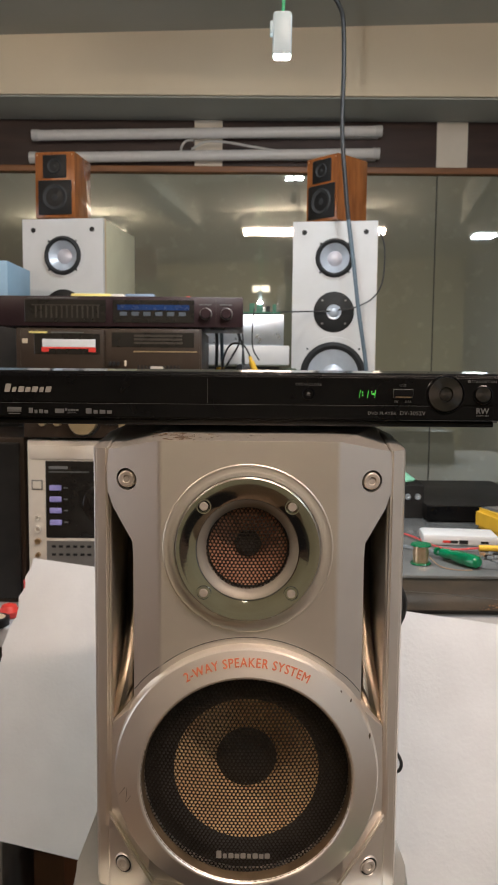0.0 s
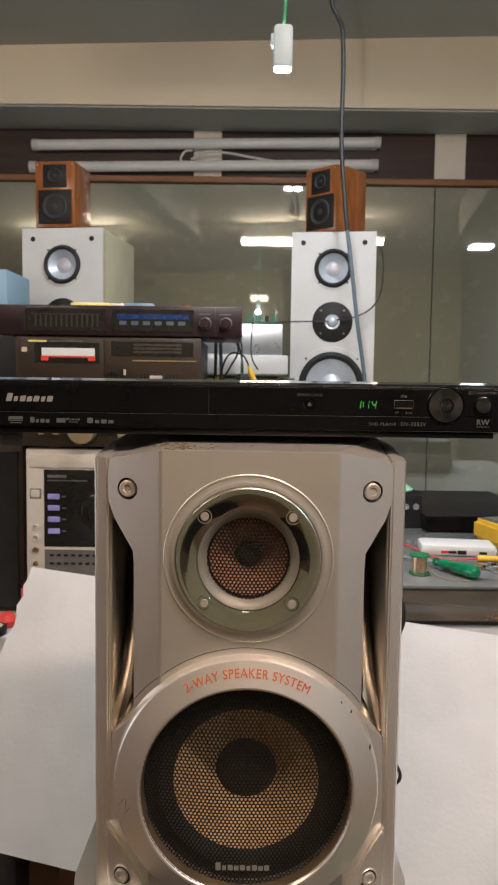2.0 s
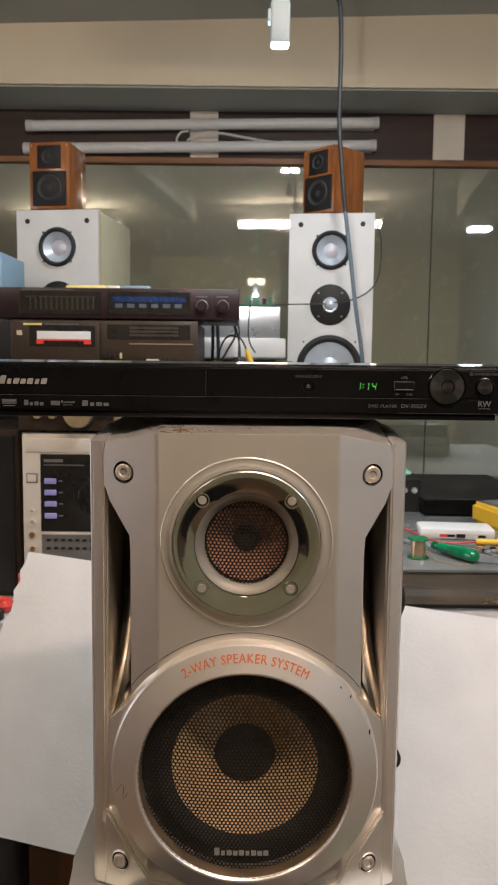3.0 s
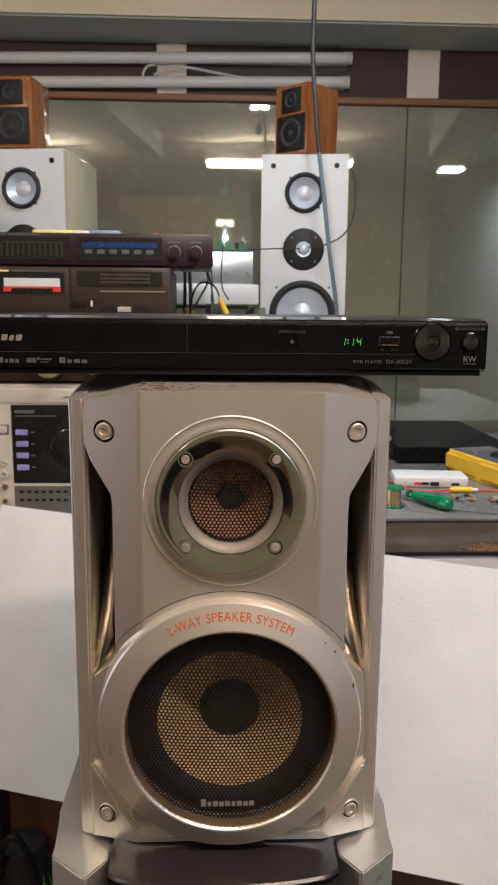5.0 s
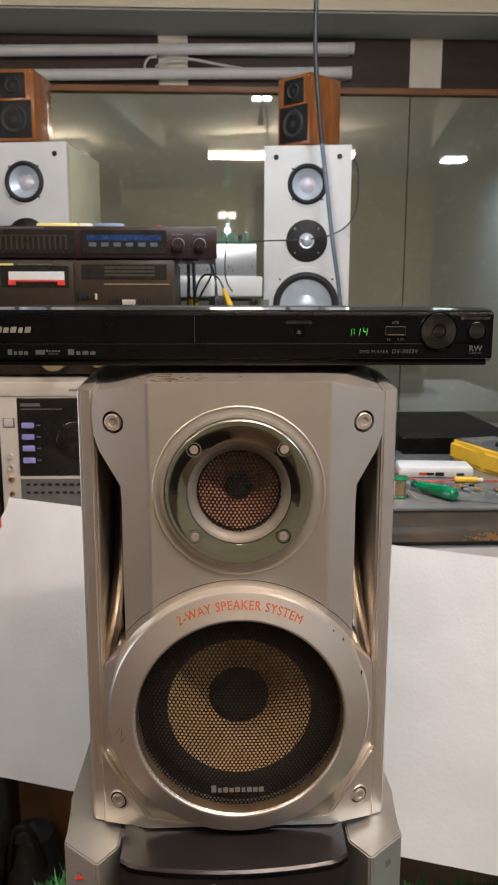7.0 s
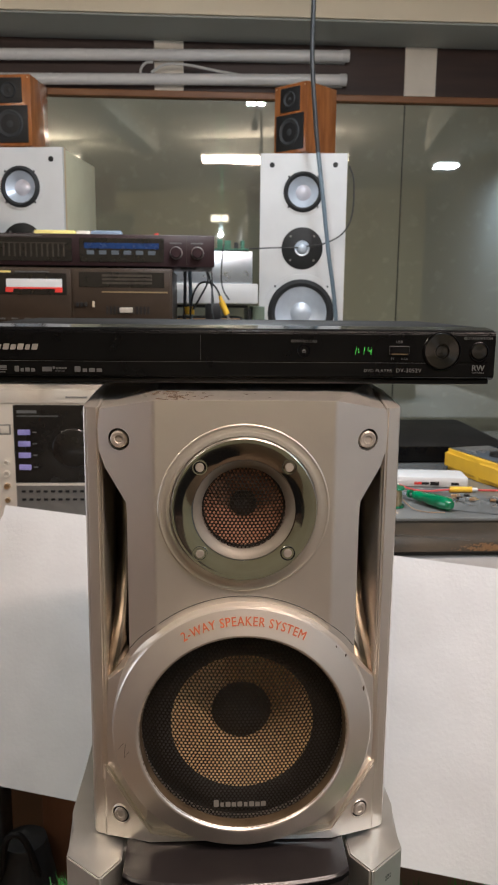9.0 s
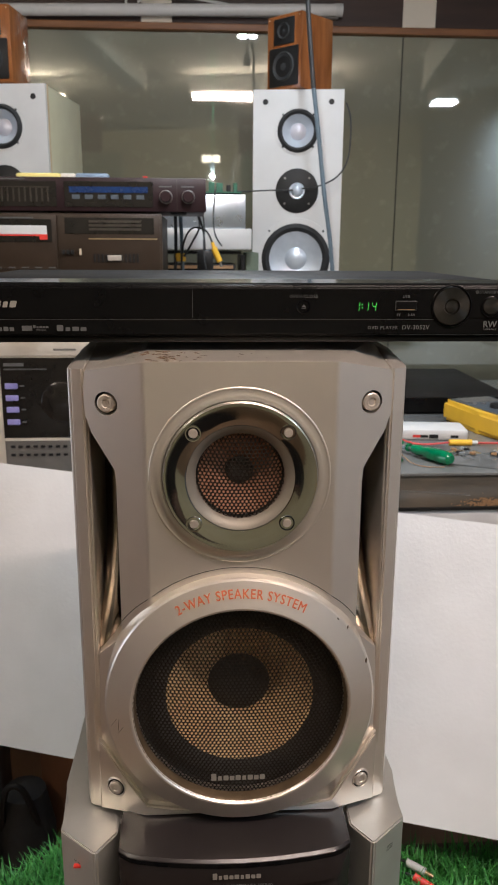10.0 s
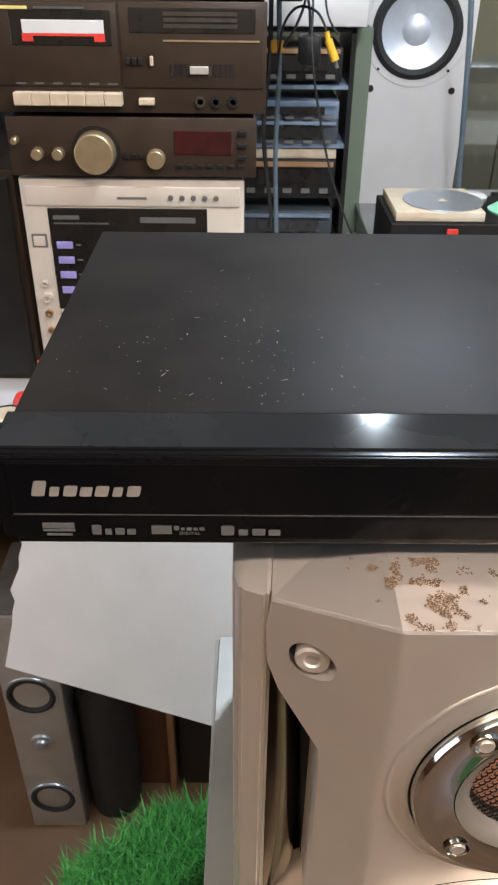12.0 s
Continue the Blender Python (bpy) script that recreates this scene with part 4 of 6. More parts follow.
part("tray_edge", box(B(), -0.0326, -0.0324, YF - 0.0005, YF + 0.0003, 1.3766, 1.3940), M_PRINTDIM, pl, "thin pale line at the edge of the tray door")
part("base_strip", box(B(), X0 + 0.002, X1 - 0.002, YF + 0.004, 0.74, 1.3605, 1.3642, 0.001), M_BLACK, pl)
for x in (-0.075, 0.07):
    for y in (0.60, 0.72):
        part("foot", box(B(), x - 0.011, x + 0.011, y - 0.008, y + 0.008, 1.3574, 1.362, 0.001), M_RUBBER, pl)
YP = YF - 0.0007
disc_dial = part("dial", lathe(B(), [(0.0005, YP - 0.0012), (0.0038, YP - 0.001), (0.0042, YP - 0.0004), (0.0048, YP - 0.0004), (0.0052, YP - 0.0016), (0.0118, YP - 0.0012), (0.0124, YP - 0.0004), (0.0126, YP + 0.001)], 0.1352, 1.3840, 64), M_DIAL, pl, "spun dark metal dial", smooth=True)
part("dial_rim", lathe(B(), [(0.0127, YP - 0.0002), (0.0131, YP - 0.0005), (0.0137, YP), (0.0139, YP + 0.001)], 0.1352, 1.3840, 64), M_GLOSS, pl, smooth=True)
part("standby_button", lathe(B(), [(0.0005, YP - 0.0012), (0.0052, YP - 0.001), (0.0058, YP - 0.0002), (0.006, YP + 0.001)], 0.1617, 1.3842, 40), M_DIAL, pl, "spun metal button", smooth=True)
part("button_rim", lathe(B(), [(0.0061, YP), (0.0065, YP - 0.0006), (0.0072, YP - 0.0002), (0.0074, YP + 0.001)], 0.1617, 1.3835, 40), M_GLOSS, pl, smooth=True)
part("open_button", lathe(B(), [(0.0005, YP - 0.0006), (0.0033, YP - 0.0006), (0.0037, YP - 0.0001), (0.0041, YP - 0.0005), (0.0046, YP), (0.0046, YP + 0.001)], 0.0387, 1.3838, 32), M_GLOSS, pl, smooth=True)
tri = B()
prism(tri, [(0.0373, 1.3836), (0.0401, 1.3836), (0.0387, 1.3852)], YP - 0.0008, YP - 0.0005)
box(tri, 0.0373, 0.0401, YP - 0.0008, YP - 0.0005, 1.3826, 1.3831)
part("eject_symbol", tri, M_PRINT, pl)
usb = part("usb_socket", box(B(), 0.0985, 0.1125, YP - 0.0006, YP + 0.001, 1.3812, 1.3875, 0.0004), M_PRINTDIM, pl, "metal usb socket")
part("socket_hole", box(B(), 0.0988, 0.1122, YP - 0.0011, YP - 0.0004, 1.3816, 1.3872), M_SOCKET, usb)
part("socket_tongue", box(B(), 0.0999, 0.1111, YP - 0.0012, YP - 0.0009, 1.3817, 1.3822), M_GOLD, usb, "copper-coloured tongue")
for body, size, x, z, m_, sp_ in (("OPEN/CLOSE", 0.0028, 0.0387, 1.3894, M_PRINTDIM, 1.15), ("USB", 0.0026, 0.1052, 1.3894, M_PRINT, 1.1), ("5V      0.5A", 0.0022, 0.1055, 1.3779, M_PRINT, 1.15), ("STANDBY/ON", 0.0026, 0.1622, 1.3923, M_PRINT, 1.1), ("DVD PLAYER", 0.0031, 0.0908, 1.3693, M_PRINT, 1.15), ("DV-3052V", 0.0039, 0.1125, 1.3692, M_PRINT, 1.1), ("RW", 0.0056, 0.1617, 1.3706, M_PRINT, 1.0), ("COMPATIBLE", 0.0014, 0.1617, 1.3687, M_PRINT, 1.1)):
    lettering(body, size, upright(x, YP - 0.0002, z), m_, pl, "lettering", sp_, weight=0.0 if body != "RW" else 0.00012)
part("standby_symbol", lathe(B(), [(0.0011, YP), (0.0011, YP - 0.0006), (0.0008, YP - 0.0006), (0.0008, YP)], 0.1518, 1.3932, 16), M_PRINT, pl)
# green segment display reading 1:14
sg = B()


def seg(x, z, on, w=0.0026, h=0.0054):
    k, s = 0.00042, 0.00055
    bars = {"a": (x, x + w, z + h - k, z + h), "d": (x, x + w, z, z + k), "g": (x, x + w, z + h / 2 - k / 2, z + h / 2 + k / 2), "f": (x - k, x, z + h / 2, z + h), "e": (x - k, x, z, z + h / 2), "b": (x + w - k, x + w, z + h / 2, z + h), "c": (x + w - k, x + w, z, z + h / 2)}
    for c in on:
        x0, x1, z0, z1 = bars[c]
        sh = (z0 + z1) / 2 - z
        v = [sg.verts.new((xx + (zz - z) * 0.12, YP - 0.0004, zz)) for xx, zz in ((x0 + 0.0001, z0 + 0.0002), (x1 - 0.0001, z0 + 0.0002), (x1 - 0.0001, z1 - 0.0002), (x0 + 0.0001, z1 - 0.0002))] if x1 - x0 < 0.001 else [sg.verts.new((xx + (zz - z) * 0.12, YP - 0.0004, zz)) for xx, zz in ((x0 + 0.0003, z0), (x1 - 0.0003, z0), (x1 - 0.0003, z1), (x0 + 0.0003, z1))]
        sg.faces.new(v)


seg(0.0722, 1.3812, "bc")
seg(0.0780, 1.3812, "bc")
seg(0.0830, 1.3812, "fgbc")
for z in (1.3828, 1.3848):
    x = 0.0765
    sg.faces.new([sg.verts.new(c) for c in ((x, YP - 0.0004, z), (x + 0.0006, YP - 0.0004, z), (x + 0.0006, YP - 0.0004, z + 0.0006), (x, YP - 0.0004, z + 0.0006))])
part("display_digits", sg, M_GREENLED, pl, "glowing green digits")
# marks printed on the front, as plain shapes
marks(pl, M_LOGO, -0.1765, -0.1428, 1.3832, 1.3890, 7, YP, 0.25)
for x0, x1, n in ((-0.1745, -0.1645, 1), (-0.1592, -0.1448, 4), (-0.1248, -0.1248, 0), (-0.1188, -0.0992, 4)):
    if n == 1:
        bm = B()
        box(bm, x0, x1, YP - 0.0001, YP + 0.0003, 1.3705, 1.3725)
        box(bm, x0, x1, YP - 0.0001, YP + 0.0003, 1.3693, 1.3701)
        box(bm, x0 + 0.001, x1 - 0.001, YP - 0.0001, YP + 0.0003, 1.3676, 1.3683)
        part("format_mark", bm, M_PRINT, pl)
    elif n:
        marks(pl, M_PRINT, x0, x1, 1.3683, 1.3722, n, YP, 0.0)
bm = B()
box(bm, -0.1405, -0.1342, YP - 0.0001, YP + 0.0003, 1.3685, 1.3716)
part("format_mark", bm, M_PRINT, pl)
lettering("DIGITAL", 0.0017, upright(-0.1285, YP - 0.0002, 1.3684), M_PRINT, pl, "lettering", 1.05)
marks(pl, M_PRINT, -0.1335, -0.1236, 1.3702, 1.3720, 5, YP, 0.0)
# dust and scratches on the casing
random.seed(21)
ds = B()
for i in range(420):
    x, y = random.uniform(-0.18, 0.16), 0.575 + 0.16 * random.random() ** 1.3
    if random.random() < 0.45:
        x = random.gauss(-0.12, 0.03)
    if not -0.183 < x < 0.168:
        continue
    r, q = random.uniform(0.0001, 0.00033), random.uniform(0.5, 1.3)
    if random.random() < 0.1:
        q = random.uniform(2, 6)
    a0 = random.uniform(0, 3.14)
    c, s = math.cos(a0), math.sin(a0)
    ds.faces.new([ds.verts.new((x + r * (c * p * q - s * o), y + r * (s * p * q + c * o), 1.40012)) for p, o in ((-1, -0.6), (1, -0.5), (1.2, 0.5), (-0.8, 0.6))])
tagged(part("dust", ds, M_DUST, pl, "pale dust specks and scratches"), kind="stuff")


# ---------------------------------------------------------------- stereo unit under the speaker
un = thing("stereo_unit", "grey-silver stereo unit with a smoked disc lid, on turf", "stereo system", (-0.0065, 0.68, 0.657))
UX = -0.0065
bd = B()
slab(bd, [(UX - 0.1255, 0.535), (UX + 0.1255, 0.535), (UX + 0.1292, 0.577), (UX + 0.1285, 0.84), (UX - 0.1285, 0.84), (UX - 0.1292, 0.577)], 0.657, 1.0125)
bmesh.ops.bevel(bd, geom=bd.edges[:], offset=0.004, segments=3, affect="EDGES")
part("body", bd, M_UNIT, un, smooth=True)
part("top_deck", slab(B(), [(UX - 0.09, 0.572), (UX + 0.096, 0.572), (UX + 0.096, 0.83), (UX - 0.09, 0.83)], 1.0126, 1.0215), M_UNIT, un)
for s in (-1, 1):
    col = B()
    slab(col, [(UX + s * x, y) for x, y in ((0.125, 0.54), (0.125, 0.525), (0.099, 0.502), (0.0965, 0.502), (0.084, 0.52), (0.084, 0.56), (0.125, 0.56))], 0.66, 1.0135)
    bmesh.ops.recalc_face_normals(col, faces=col.faces[:])
    bmesh.ops.bevel(col, geom=col.edges[:], offset=0.0012, segments=2, affect="EDGES")
    part("front_column", col, M_UNIT, un, smooth=True)
# curved smoked lid and the dark fascia below it
arc = [(UX - 0.0005 + 0.0798 * k / 12, 0.479 + 0.010 * (k / 12) ** 2 + (0.005 if abs(k) == 12 else 0.001 if abs(k) == 11 else 0)) for k in range(-12, 13)]
NA = len(arc) - 1
lid = B()
rows = []
for dy, z in ((0.0, 0.9995), (0.0, 1.0185), (0.0008, 1.0208), (0.0028, 1.0222), (0.02, 1.0232), (0.05, 1.0232)):
    rows.append([lid.verts.new((x, min(y + dy, 0.53), z)) for x, y in arc])
for p, q in zip(rows, rows[1:]):
    for i in range(NA):
        lid.faces.new((p[i], p[i + 1], q[i + 1], q[i]))
for i in (0, NA):
    foot = lid.verts.new((rows[0][i].co.x, 0.53, 0.9995))
    lid.faces.new([r[i] for r in rows] + [foot])
bmesh.ops.recalc_face_normals(lid, faces=lid.faces[:])
part("disc_lid", lid, M_SMOKE, un, "smoked dark curved disc lid", smooth=True, angle=30)
lf = B()
for dy, z in ((-0.0004, 1.0178), (0.0002, 1.0206)):
    for x, y in arc:
        lf.verts.new((x, y + dy, z))
lf.verts.ensure_lookup_table()
for i in range(NA):
    lf.faces.new((lf.verts[i], lf.verts[i + 1], lf.verts[i + 1 + NA + 1], lf.verts[i + NA + 1]))
part("lid_edge", lf, M_GLOSS, un, "glossy lid edge", smooth=True)
fas = B()
rows = [[fas.verts.new((x, y + 0.0025, z)) for x, y in arc] for z in (0.70, 0.9990)]
for i in range(NA):
    fas.faces.new((rows[0][i], rows[0][i + 1], rows[1][i + 1], rows[1][i]))
part("fascia", fas, M_SMOKE, un, "dark fascia", smooth=True)
marks(un, M_LOGO, UX - 0.0165, UX + 0.0165, 1.0098, 1.0148, 9, 0.4782, 0.0)
lettering("CD STEREO SYSTEM SA-VK540", 0.0036, upright(UX, 0.4786, 1.0022), M_PRINT, un)
lettering("AC IN", 0.0025, upright(UX - 0.112, 0.5115, 0.9975) @ pose(0, 0, 0, 0, -42, 0), M_PRINT, un)
part("indicator", box(B(), UX - 0.1145, UX - 0.1095, 0.5105, 0.5135, 0.9935, 0.995), M_RED, un, "small red indicator")
lettering("OPEN\nCLOSE", 0.0025, upright(UX + 0.112, 0.5115, 0.9985) @ pose(0, 0, 0, 0, 42, 0), M_PRINT, un)

# plugs lying on the turf
for x, y, z, m_, rz, lab in ((0.225, 0.815, 0.694, M_WHITE, -35, "white audio plug lying on the turf"), (0.228, 0.792, 0.693, M_RED, -40, "red audio plug lying on the turf")):
    t = thing("audio_plug", lab, "plug", local=pose(x, y, z, 0, 8, rz), group="plugs on the turf")
    bm = B()
    hose(bm, [(-0.012, 0, 0), (0.004, 0, 0), (0.012, 0, 0)], 0.0048, 12)
    part("grip", bm, m_, t, smooth=True)
    part("pin", hose(B(), [(0.012, 0, 0), (0.022, 0, 0)], 0.0025, 10), M_GOLD, t, smooth=True)
    part("cord", hose(B(), [(-0.012, 0, 0), (-0.03, 0.004, -0.01), (-0.05, 0.0, -0.025)], 0.0016), M_CABLE, t, smooth=True)


# ---------------------------------------------------------------- white tower speakers
def tower(at, yaw, lab):
    t = thing("tower_speaker", lab, "speaker", local=pose(*at, 0, 0, yaw), group="white tower speakers")
    H, w, d = 0.788, 0.103, 0.27
    part("cabinet", box(B(), -w + 0.001, w - 0.001, 0.0185, d, 0, H, 0.003), M_CREAM, t, "cream side panels", smooth=True)
    part("baffle", plate(B(), [(-w, 0), (w, 0), (w, H), (-w, H)], [(0, 0.700, 0.046), (0, 0.415, 0.080)], lambda x, z: 0.0, 0.0183), M_WHITE, t, "white front baffle", smooth=True)
    eb = B()
    box(eb, -w - 0.0008, -w + 0.0012, 0.011, 0.0195, 0.001, H)
    box(eb, w - 0.0012, w + 0.0008, 0.011, 0.0195, 0.001, H)
    box(eb, -w, w, 0.011, 0.0195, H - 0.001, H + 0.0008)
    part("edge_band", eb, M_EDGE, t, "beige edge banding")

    def driver(z, rm, ro, ri, rc, name):
        part("driver_flange", lathe(B(), [(rm, 0.001), (rm - 0.001, -0.0015), (ro, -0.0018), (ro - 0.001, 0.004)], 0, z, 48), M_WHITE, t, smooth=True)
        dv = part(name, lathe(B(), [(ro, -0.001), (ro - 0.002, -0.005), ((ro + ri) / 2, -0.010), (ri + 0.002, -0.005), (ri, 0.001)], 0, z, 48), M_RUBBER, t, "black rubber surround", smooth=True)
        part("cone", lathe(B(), [(ri + 0.001, -0.002), (rc, 0.013), (0.0006, 0.014)], 0, z, 48), M_ALUCONE, t, "silver aluminium cone", smooth=True)
        part("dust_cap", lathe(B(), [(rc, 0.0125), (rc * 0.9, 0.0105), (rc * 0.55, 0.0075), (0.0006, 0.006)], 0, z, 40), M_PINKCAP if name == "midrange" else M_ALUCONE, t, "pale domed dust cap", smooth=True)
        for k in range(4):
            a = math.pi / 4 + k * math.pi / 2
            part("driver_screw", disc(B(), (rm - 0.004) * math.cos(a), z + (rm - 0.004) * math.sin(a), 0.0026, -0.003, -0.001, 10), M_BLACK, t)
    driver(0.700, 0.053, 0.0475, 0.035, 0.0185, "midrange")
    driver(0.415, 0.094, 0.081, 0.062, 0.026, "woofer")
    part("tweeter_plate", lathe(B(), [(0.0005, -0.003), (0.047, -0.003), (0.0495, -0.002), (0.05, 0.001)], 0, 0.569, 48), M_BLACK, t, "black round tweeter plate", smooth=True)
    part("tweeter_dome", lathe(B(), [(0.0185, -0.0028), (0.0175, -0.005), (0.014, -0.0045), (0.0125, -0.008), (0.008, -0.012), (0.0005, -0.0135)], 0, 0.569, 32), M_ALUCONE, t, "silver dome", smooth=True)
    for k in range(4):
        a = math.pi / 4 + k * math.pi / 2
        part("plate_screw", disc(B(), 0.04 * math.cos(a), 0.569 + 0.04 * math.sin(a), 0.0025, -0.0045, -0.002, 10), M_GREYPANEL, t)
    for x in (-0.075, 0.075):
        for z in (0.762, 0.317):
            part("peg_hole", lathe(B(), [(0.0064, 0.0002), (0.006, -0.001), (0.0048, -0.001), (0.0044, -0.0004), (0.0005, -0.0004)], x, z, 16), M_BLACK, t, "black grille peg socket")


tower((0.196, 1.935, 0.975), -7, "white tower speaker with two silver cones on the desk")
tower((-0.470, 1.930, 0.975), -8, "white tower speaker with cream side, partly hidden")
tagged(part("tweeter_wire", hose(B(), [(0.205, 1.915, 1.548), (0.24, 1.90, 1.552), (0.285, 1.90, 1.575), (0.312, 1.92, 1.62), (0.318, 1.94, 1.70), (0.31, 1.96, 1.74)], 0.0018), M_CABLE, smooth=True), "thin dark wire from the tweeter over the tower's edge", "cable")
tagged(part("board_wire", hose(B(), [(0.04, 1.76, 1.53), (0.08, 1.82, 1.535), (0.13, 1.91, 1.543), (0.185, 1.922, 1.545)], 0.0016), M_CABLE, smooth=True), "thin dark wire from the circuit board to the tweeter", "cable")


def small_speaker(at, yaw, lab):
    t = thing("bookshelf_speaker", lab, "speaker", local=pose(*at, 0, 0, yaw), group="brown bookshelf speakers")
    part("cabinet", box(B(), -0.051, 0.051, 0, 0.115, 0, 0.158, 0.004), M_WOOD, t, "glossy orange-brown veneer", smooth=True)
    for z0, z1, w, name, rc in ((0.095, 0.15, 0.03, "tweeter", 0.018), (0.008, 0.090, 0.0425, "woofer", 0.032)):
        p = part(name + "_plate", box(B(), -w, w, -0.003, 0.003, z0, z1, 0.0028), M_BLACK, t, "black square driver plate", smooth=True)
        zc = (z0 + z1) / 2
        part(name + "_cone", lathe(B(), [(rc, -0.0032), (rc * 0.9, -0.006), (rc * 0.75, -0.0035), (rc * 0.3, 0.0), (rc * 0.25, -0.003), (0.0005, -0.005)], 0, zc, 32), M_RUBBER, t, smooth=True)
    for sx in (-1, 1):
        part("front_pin", disc(B(), sx * 0.044, 0.15, 0.0016, -0.001, 0.001, 8), M_GOLD, t)


small_speaker((-0.487, 1.93, 1.7645), -8, "glossy orange-brown bookshelf speaker on a white tower")
small_speaker((0.163, 1.955, 1.7645), -46, "glossy orange-brown bookshelf speaker turned sideways on a tower")


# ---------------------------------------------------------------- stacked audio gear
def rim(bm, x0, x1, y0, y1, z0, z1):
    return box(bm, x0, x1, y0, y1, z0, z1, 0.002)


SY = 1.33
eq = thing("equalizer", "slim dark plum equalizer with blue display on a cassette deck", "equalizer", (-0.235, 1.45, 1.4685))
part("body", rim(B(), -0.446, -0.022, SY + 0.006, 1.58, 1.473, 1.5205), M_EQ, eq, smooth=True)
part("fascia", box(B(), -0.449, -0.019, SY, SY + 0.0055, 1.4715, 1.5225, 0.0015), M_EQ, eq, smooth=True)
part("spectrum_window", box(B(), -0.390, -0.252, SY - 0.0015, SY + 0.001, 1.478, 1.5165, 0.0008), M_WINDOW, eq)
random.seed(4)
for i in range(13):
    x = -0.372 + i * 0.0088
    part("spectrum_bar", box(B(), x, x + 0.0026, SY - 0.0021, SY - 0.0012, 1.4855, 1.506), M_DIM, eq)
part("scale_line", box(B(), -0.378, -0.262, SY - 0.0022, SY - 0.0013, 1.5065, 1.508), M_DIM, eq)
part("display_window", box(B(), -0.240, -0.102, SY - 0.0015, SY + 0.001, 1.478, 1.5165, 0.0008), M_WINDOW, eq)
part("blue_scale", box(B(), -0.232, -0.110, SY - 0.0021, SY - 0.0012, 1.4995, 1.5085), M_BLUEDISP, eq, "blue lit scale")
for i in range(6):
    part("scale_mark", box(B(), -0.228 + i * 0.02, -0.216 + i * 0.02, SY - 0.0021, SY - 0.0012, 1.490, 1.4965), M_SLATE, eq)
for x in (-0.082, -0.047):
    part("knob", lathe(B(), [(0.0005, SY - 0.013), (0.0075, SY - 0.013), (0.0088, SY - 0.0115), (0.0095, SY)], x, 1.494, 24), M_EQ, eq, "round knob with pale rim", smooth=True)
    part("knob_rim", lathe(B(), [(0.0105, SY), (0.0102, SY - 0.002), (0.0095, SY - 0.0024), (0.0092, SY - 0.001)], x, 1.494, 24), M_GREYPANEL, eq, smooth=True)
    part("label_bar", box(B(), x - 0.011, x + 0.009, SY - 0.0004, SY + 0.001, 1.5085, 1.5105), M_PRINTDIM, eq)
part("panel_joint", box(B(), -0.0652, -0.0645, SY - 0.0004, SY + 0.001, 1.474, 1.521), M_DIM, eq)
part("title_bar", box(B(), -0.385, -0.30, SY - 0.0004, SY + 0.001, 1.5185, 1.520), M_PRINTDIM, eq)
for x in (-0.40, -0.063):
    part("foot", box(B(), x - 0.013, x + 0.013, SY + 0.01, SY + 0.036, 1.4685, 1.4729, 0.002), M_RUBBER, eq)

dk = thing("cassette_deck", "dark brown cassette deck with ivory keys and red cassette", "cassette deck", (-0.247, 1.45, 1.3525))
part("body", rim(B(), -0.4035, -0.0915, SY + 0.007, 1.58, 1.3545, 1.468), M_DECK, dk, smooth=True)
part("fascia", box(B(), -0.4060, -0.0890, SY + 0.001, SY + 0.0065, 1.3535, 1.4685, 0.0015), M_DECK, dk, smooth=True)
dr = part("cassette_door", box(B(), -0.398, -0.2555, SY - 0.002, SY + 0.002, 1.382, 1.466, 0.0015), M_DECK, dk, "dark cassette door", smooth=True)
part("door_window", box(B(), -0.374, -0.262, SY - 0.003, SY - 0.0015, 1.424, 1.459, 0.0008), M_WINDOW, dr)
part("cassette_label", box(B(), -0.360, -0.2695, SY - 0.0042, SY - 0.0028, 1.436, 1.4495, 0.0006), M_WHITE, dr, "white cassette label")
cr = B()
box(cr, -0.361, -0.269, SY - 0.0041, SY - 0.0027, 1.4335, 1.436)
box(cr, -0.361, -0.349, SY - 0.0042, SY - 0.0028, 1.428, 1.4355)
box(cr, -0.281, -0.269, SY - 0.0042, SY - 0.0028, 1.428, 1.4355)
part("cassette_edge", cr, M_RED, dr, "red cassette edge")
part("badge_bar", box(B(), -0.383, -0.352, SY - 0.0036, SY - 0.0018, 1.4595, 1.4625), M_SOFTYEL, dr, "small yellow badge")
part("title_bar", box(B(), -0.345, -0.29, SY - 0.0036, SY - 0.0018, 1.46, 1.462), M_PRINTDIM, dr)
part("eject_square", box(B(), -0.3945, -0.3855, SY - 0.003, SY - 0.001, 1.4425, 1.4505, 0.0006), M_KEY, dr, "pale square button")
part("meter_panel", box(B(), -0.2525, -0.0925, SY - 0.001, SY + 0.002, 1.381, 1.466, 0.001), M_DECK, dk, smooth=True)
part("meter_window", box(B(), -0.242, -0.102, SY - 0.0018, SY - 0.0005, 1.437, 1.462, 0.0008), M_WINDOW, dk)
for z in (1.4425, 1.4485, 1.4545):
    part("meter_line", box(B(), -0.204, -0.122, SY - 0.0026, SY - 0.0016, z, z + 0.0038), M_DIM, dk)
part("chrome_line", box(B(), -0.205, -0.097, SY - 0.0022, SY - 0.0008, 1.4288, 1.4306), M_BRONZE, dk)
for i in range(3):
    part("selector", box(B(), -0.2475 + i * 0.007, -0.243 + i * 0.007, SY - 0.006, SY - 0.0008, 1.4055, 1.4125, 0.0008), M_BLACK, dk)
part("lever", box(B(), -0.2205, -0.217, SY - 0.006, SY - 0.0008, 1.4045, 1.4145, 0.0008), M_KEY, dk)
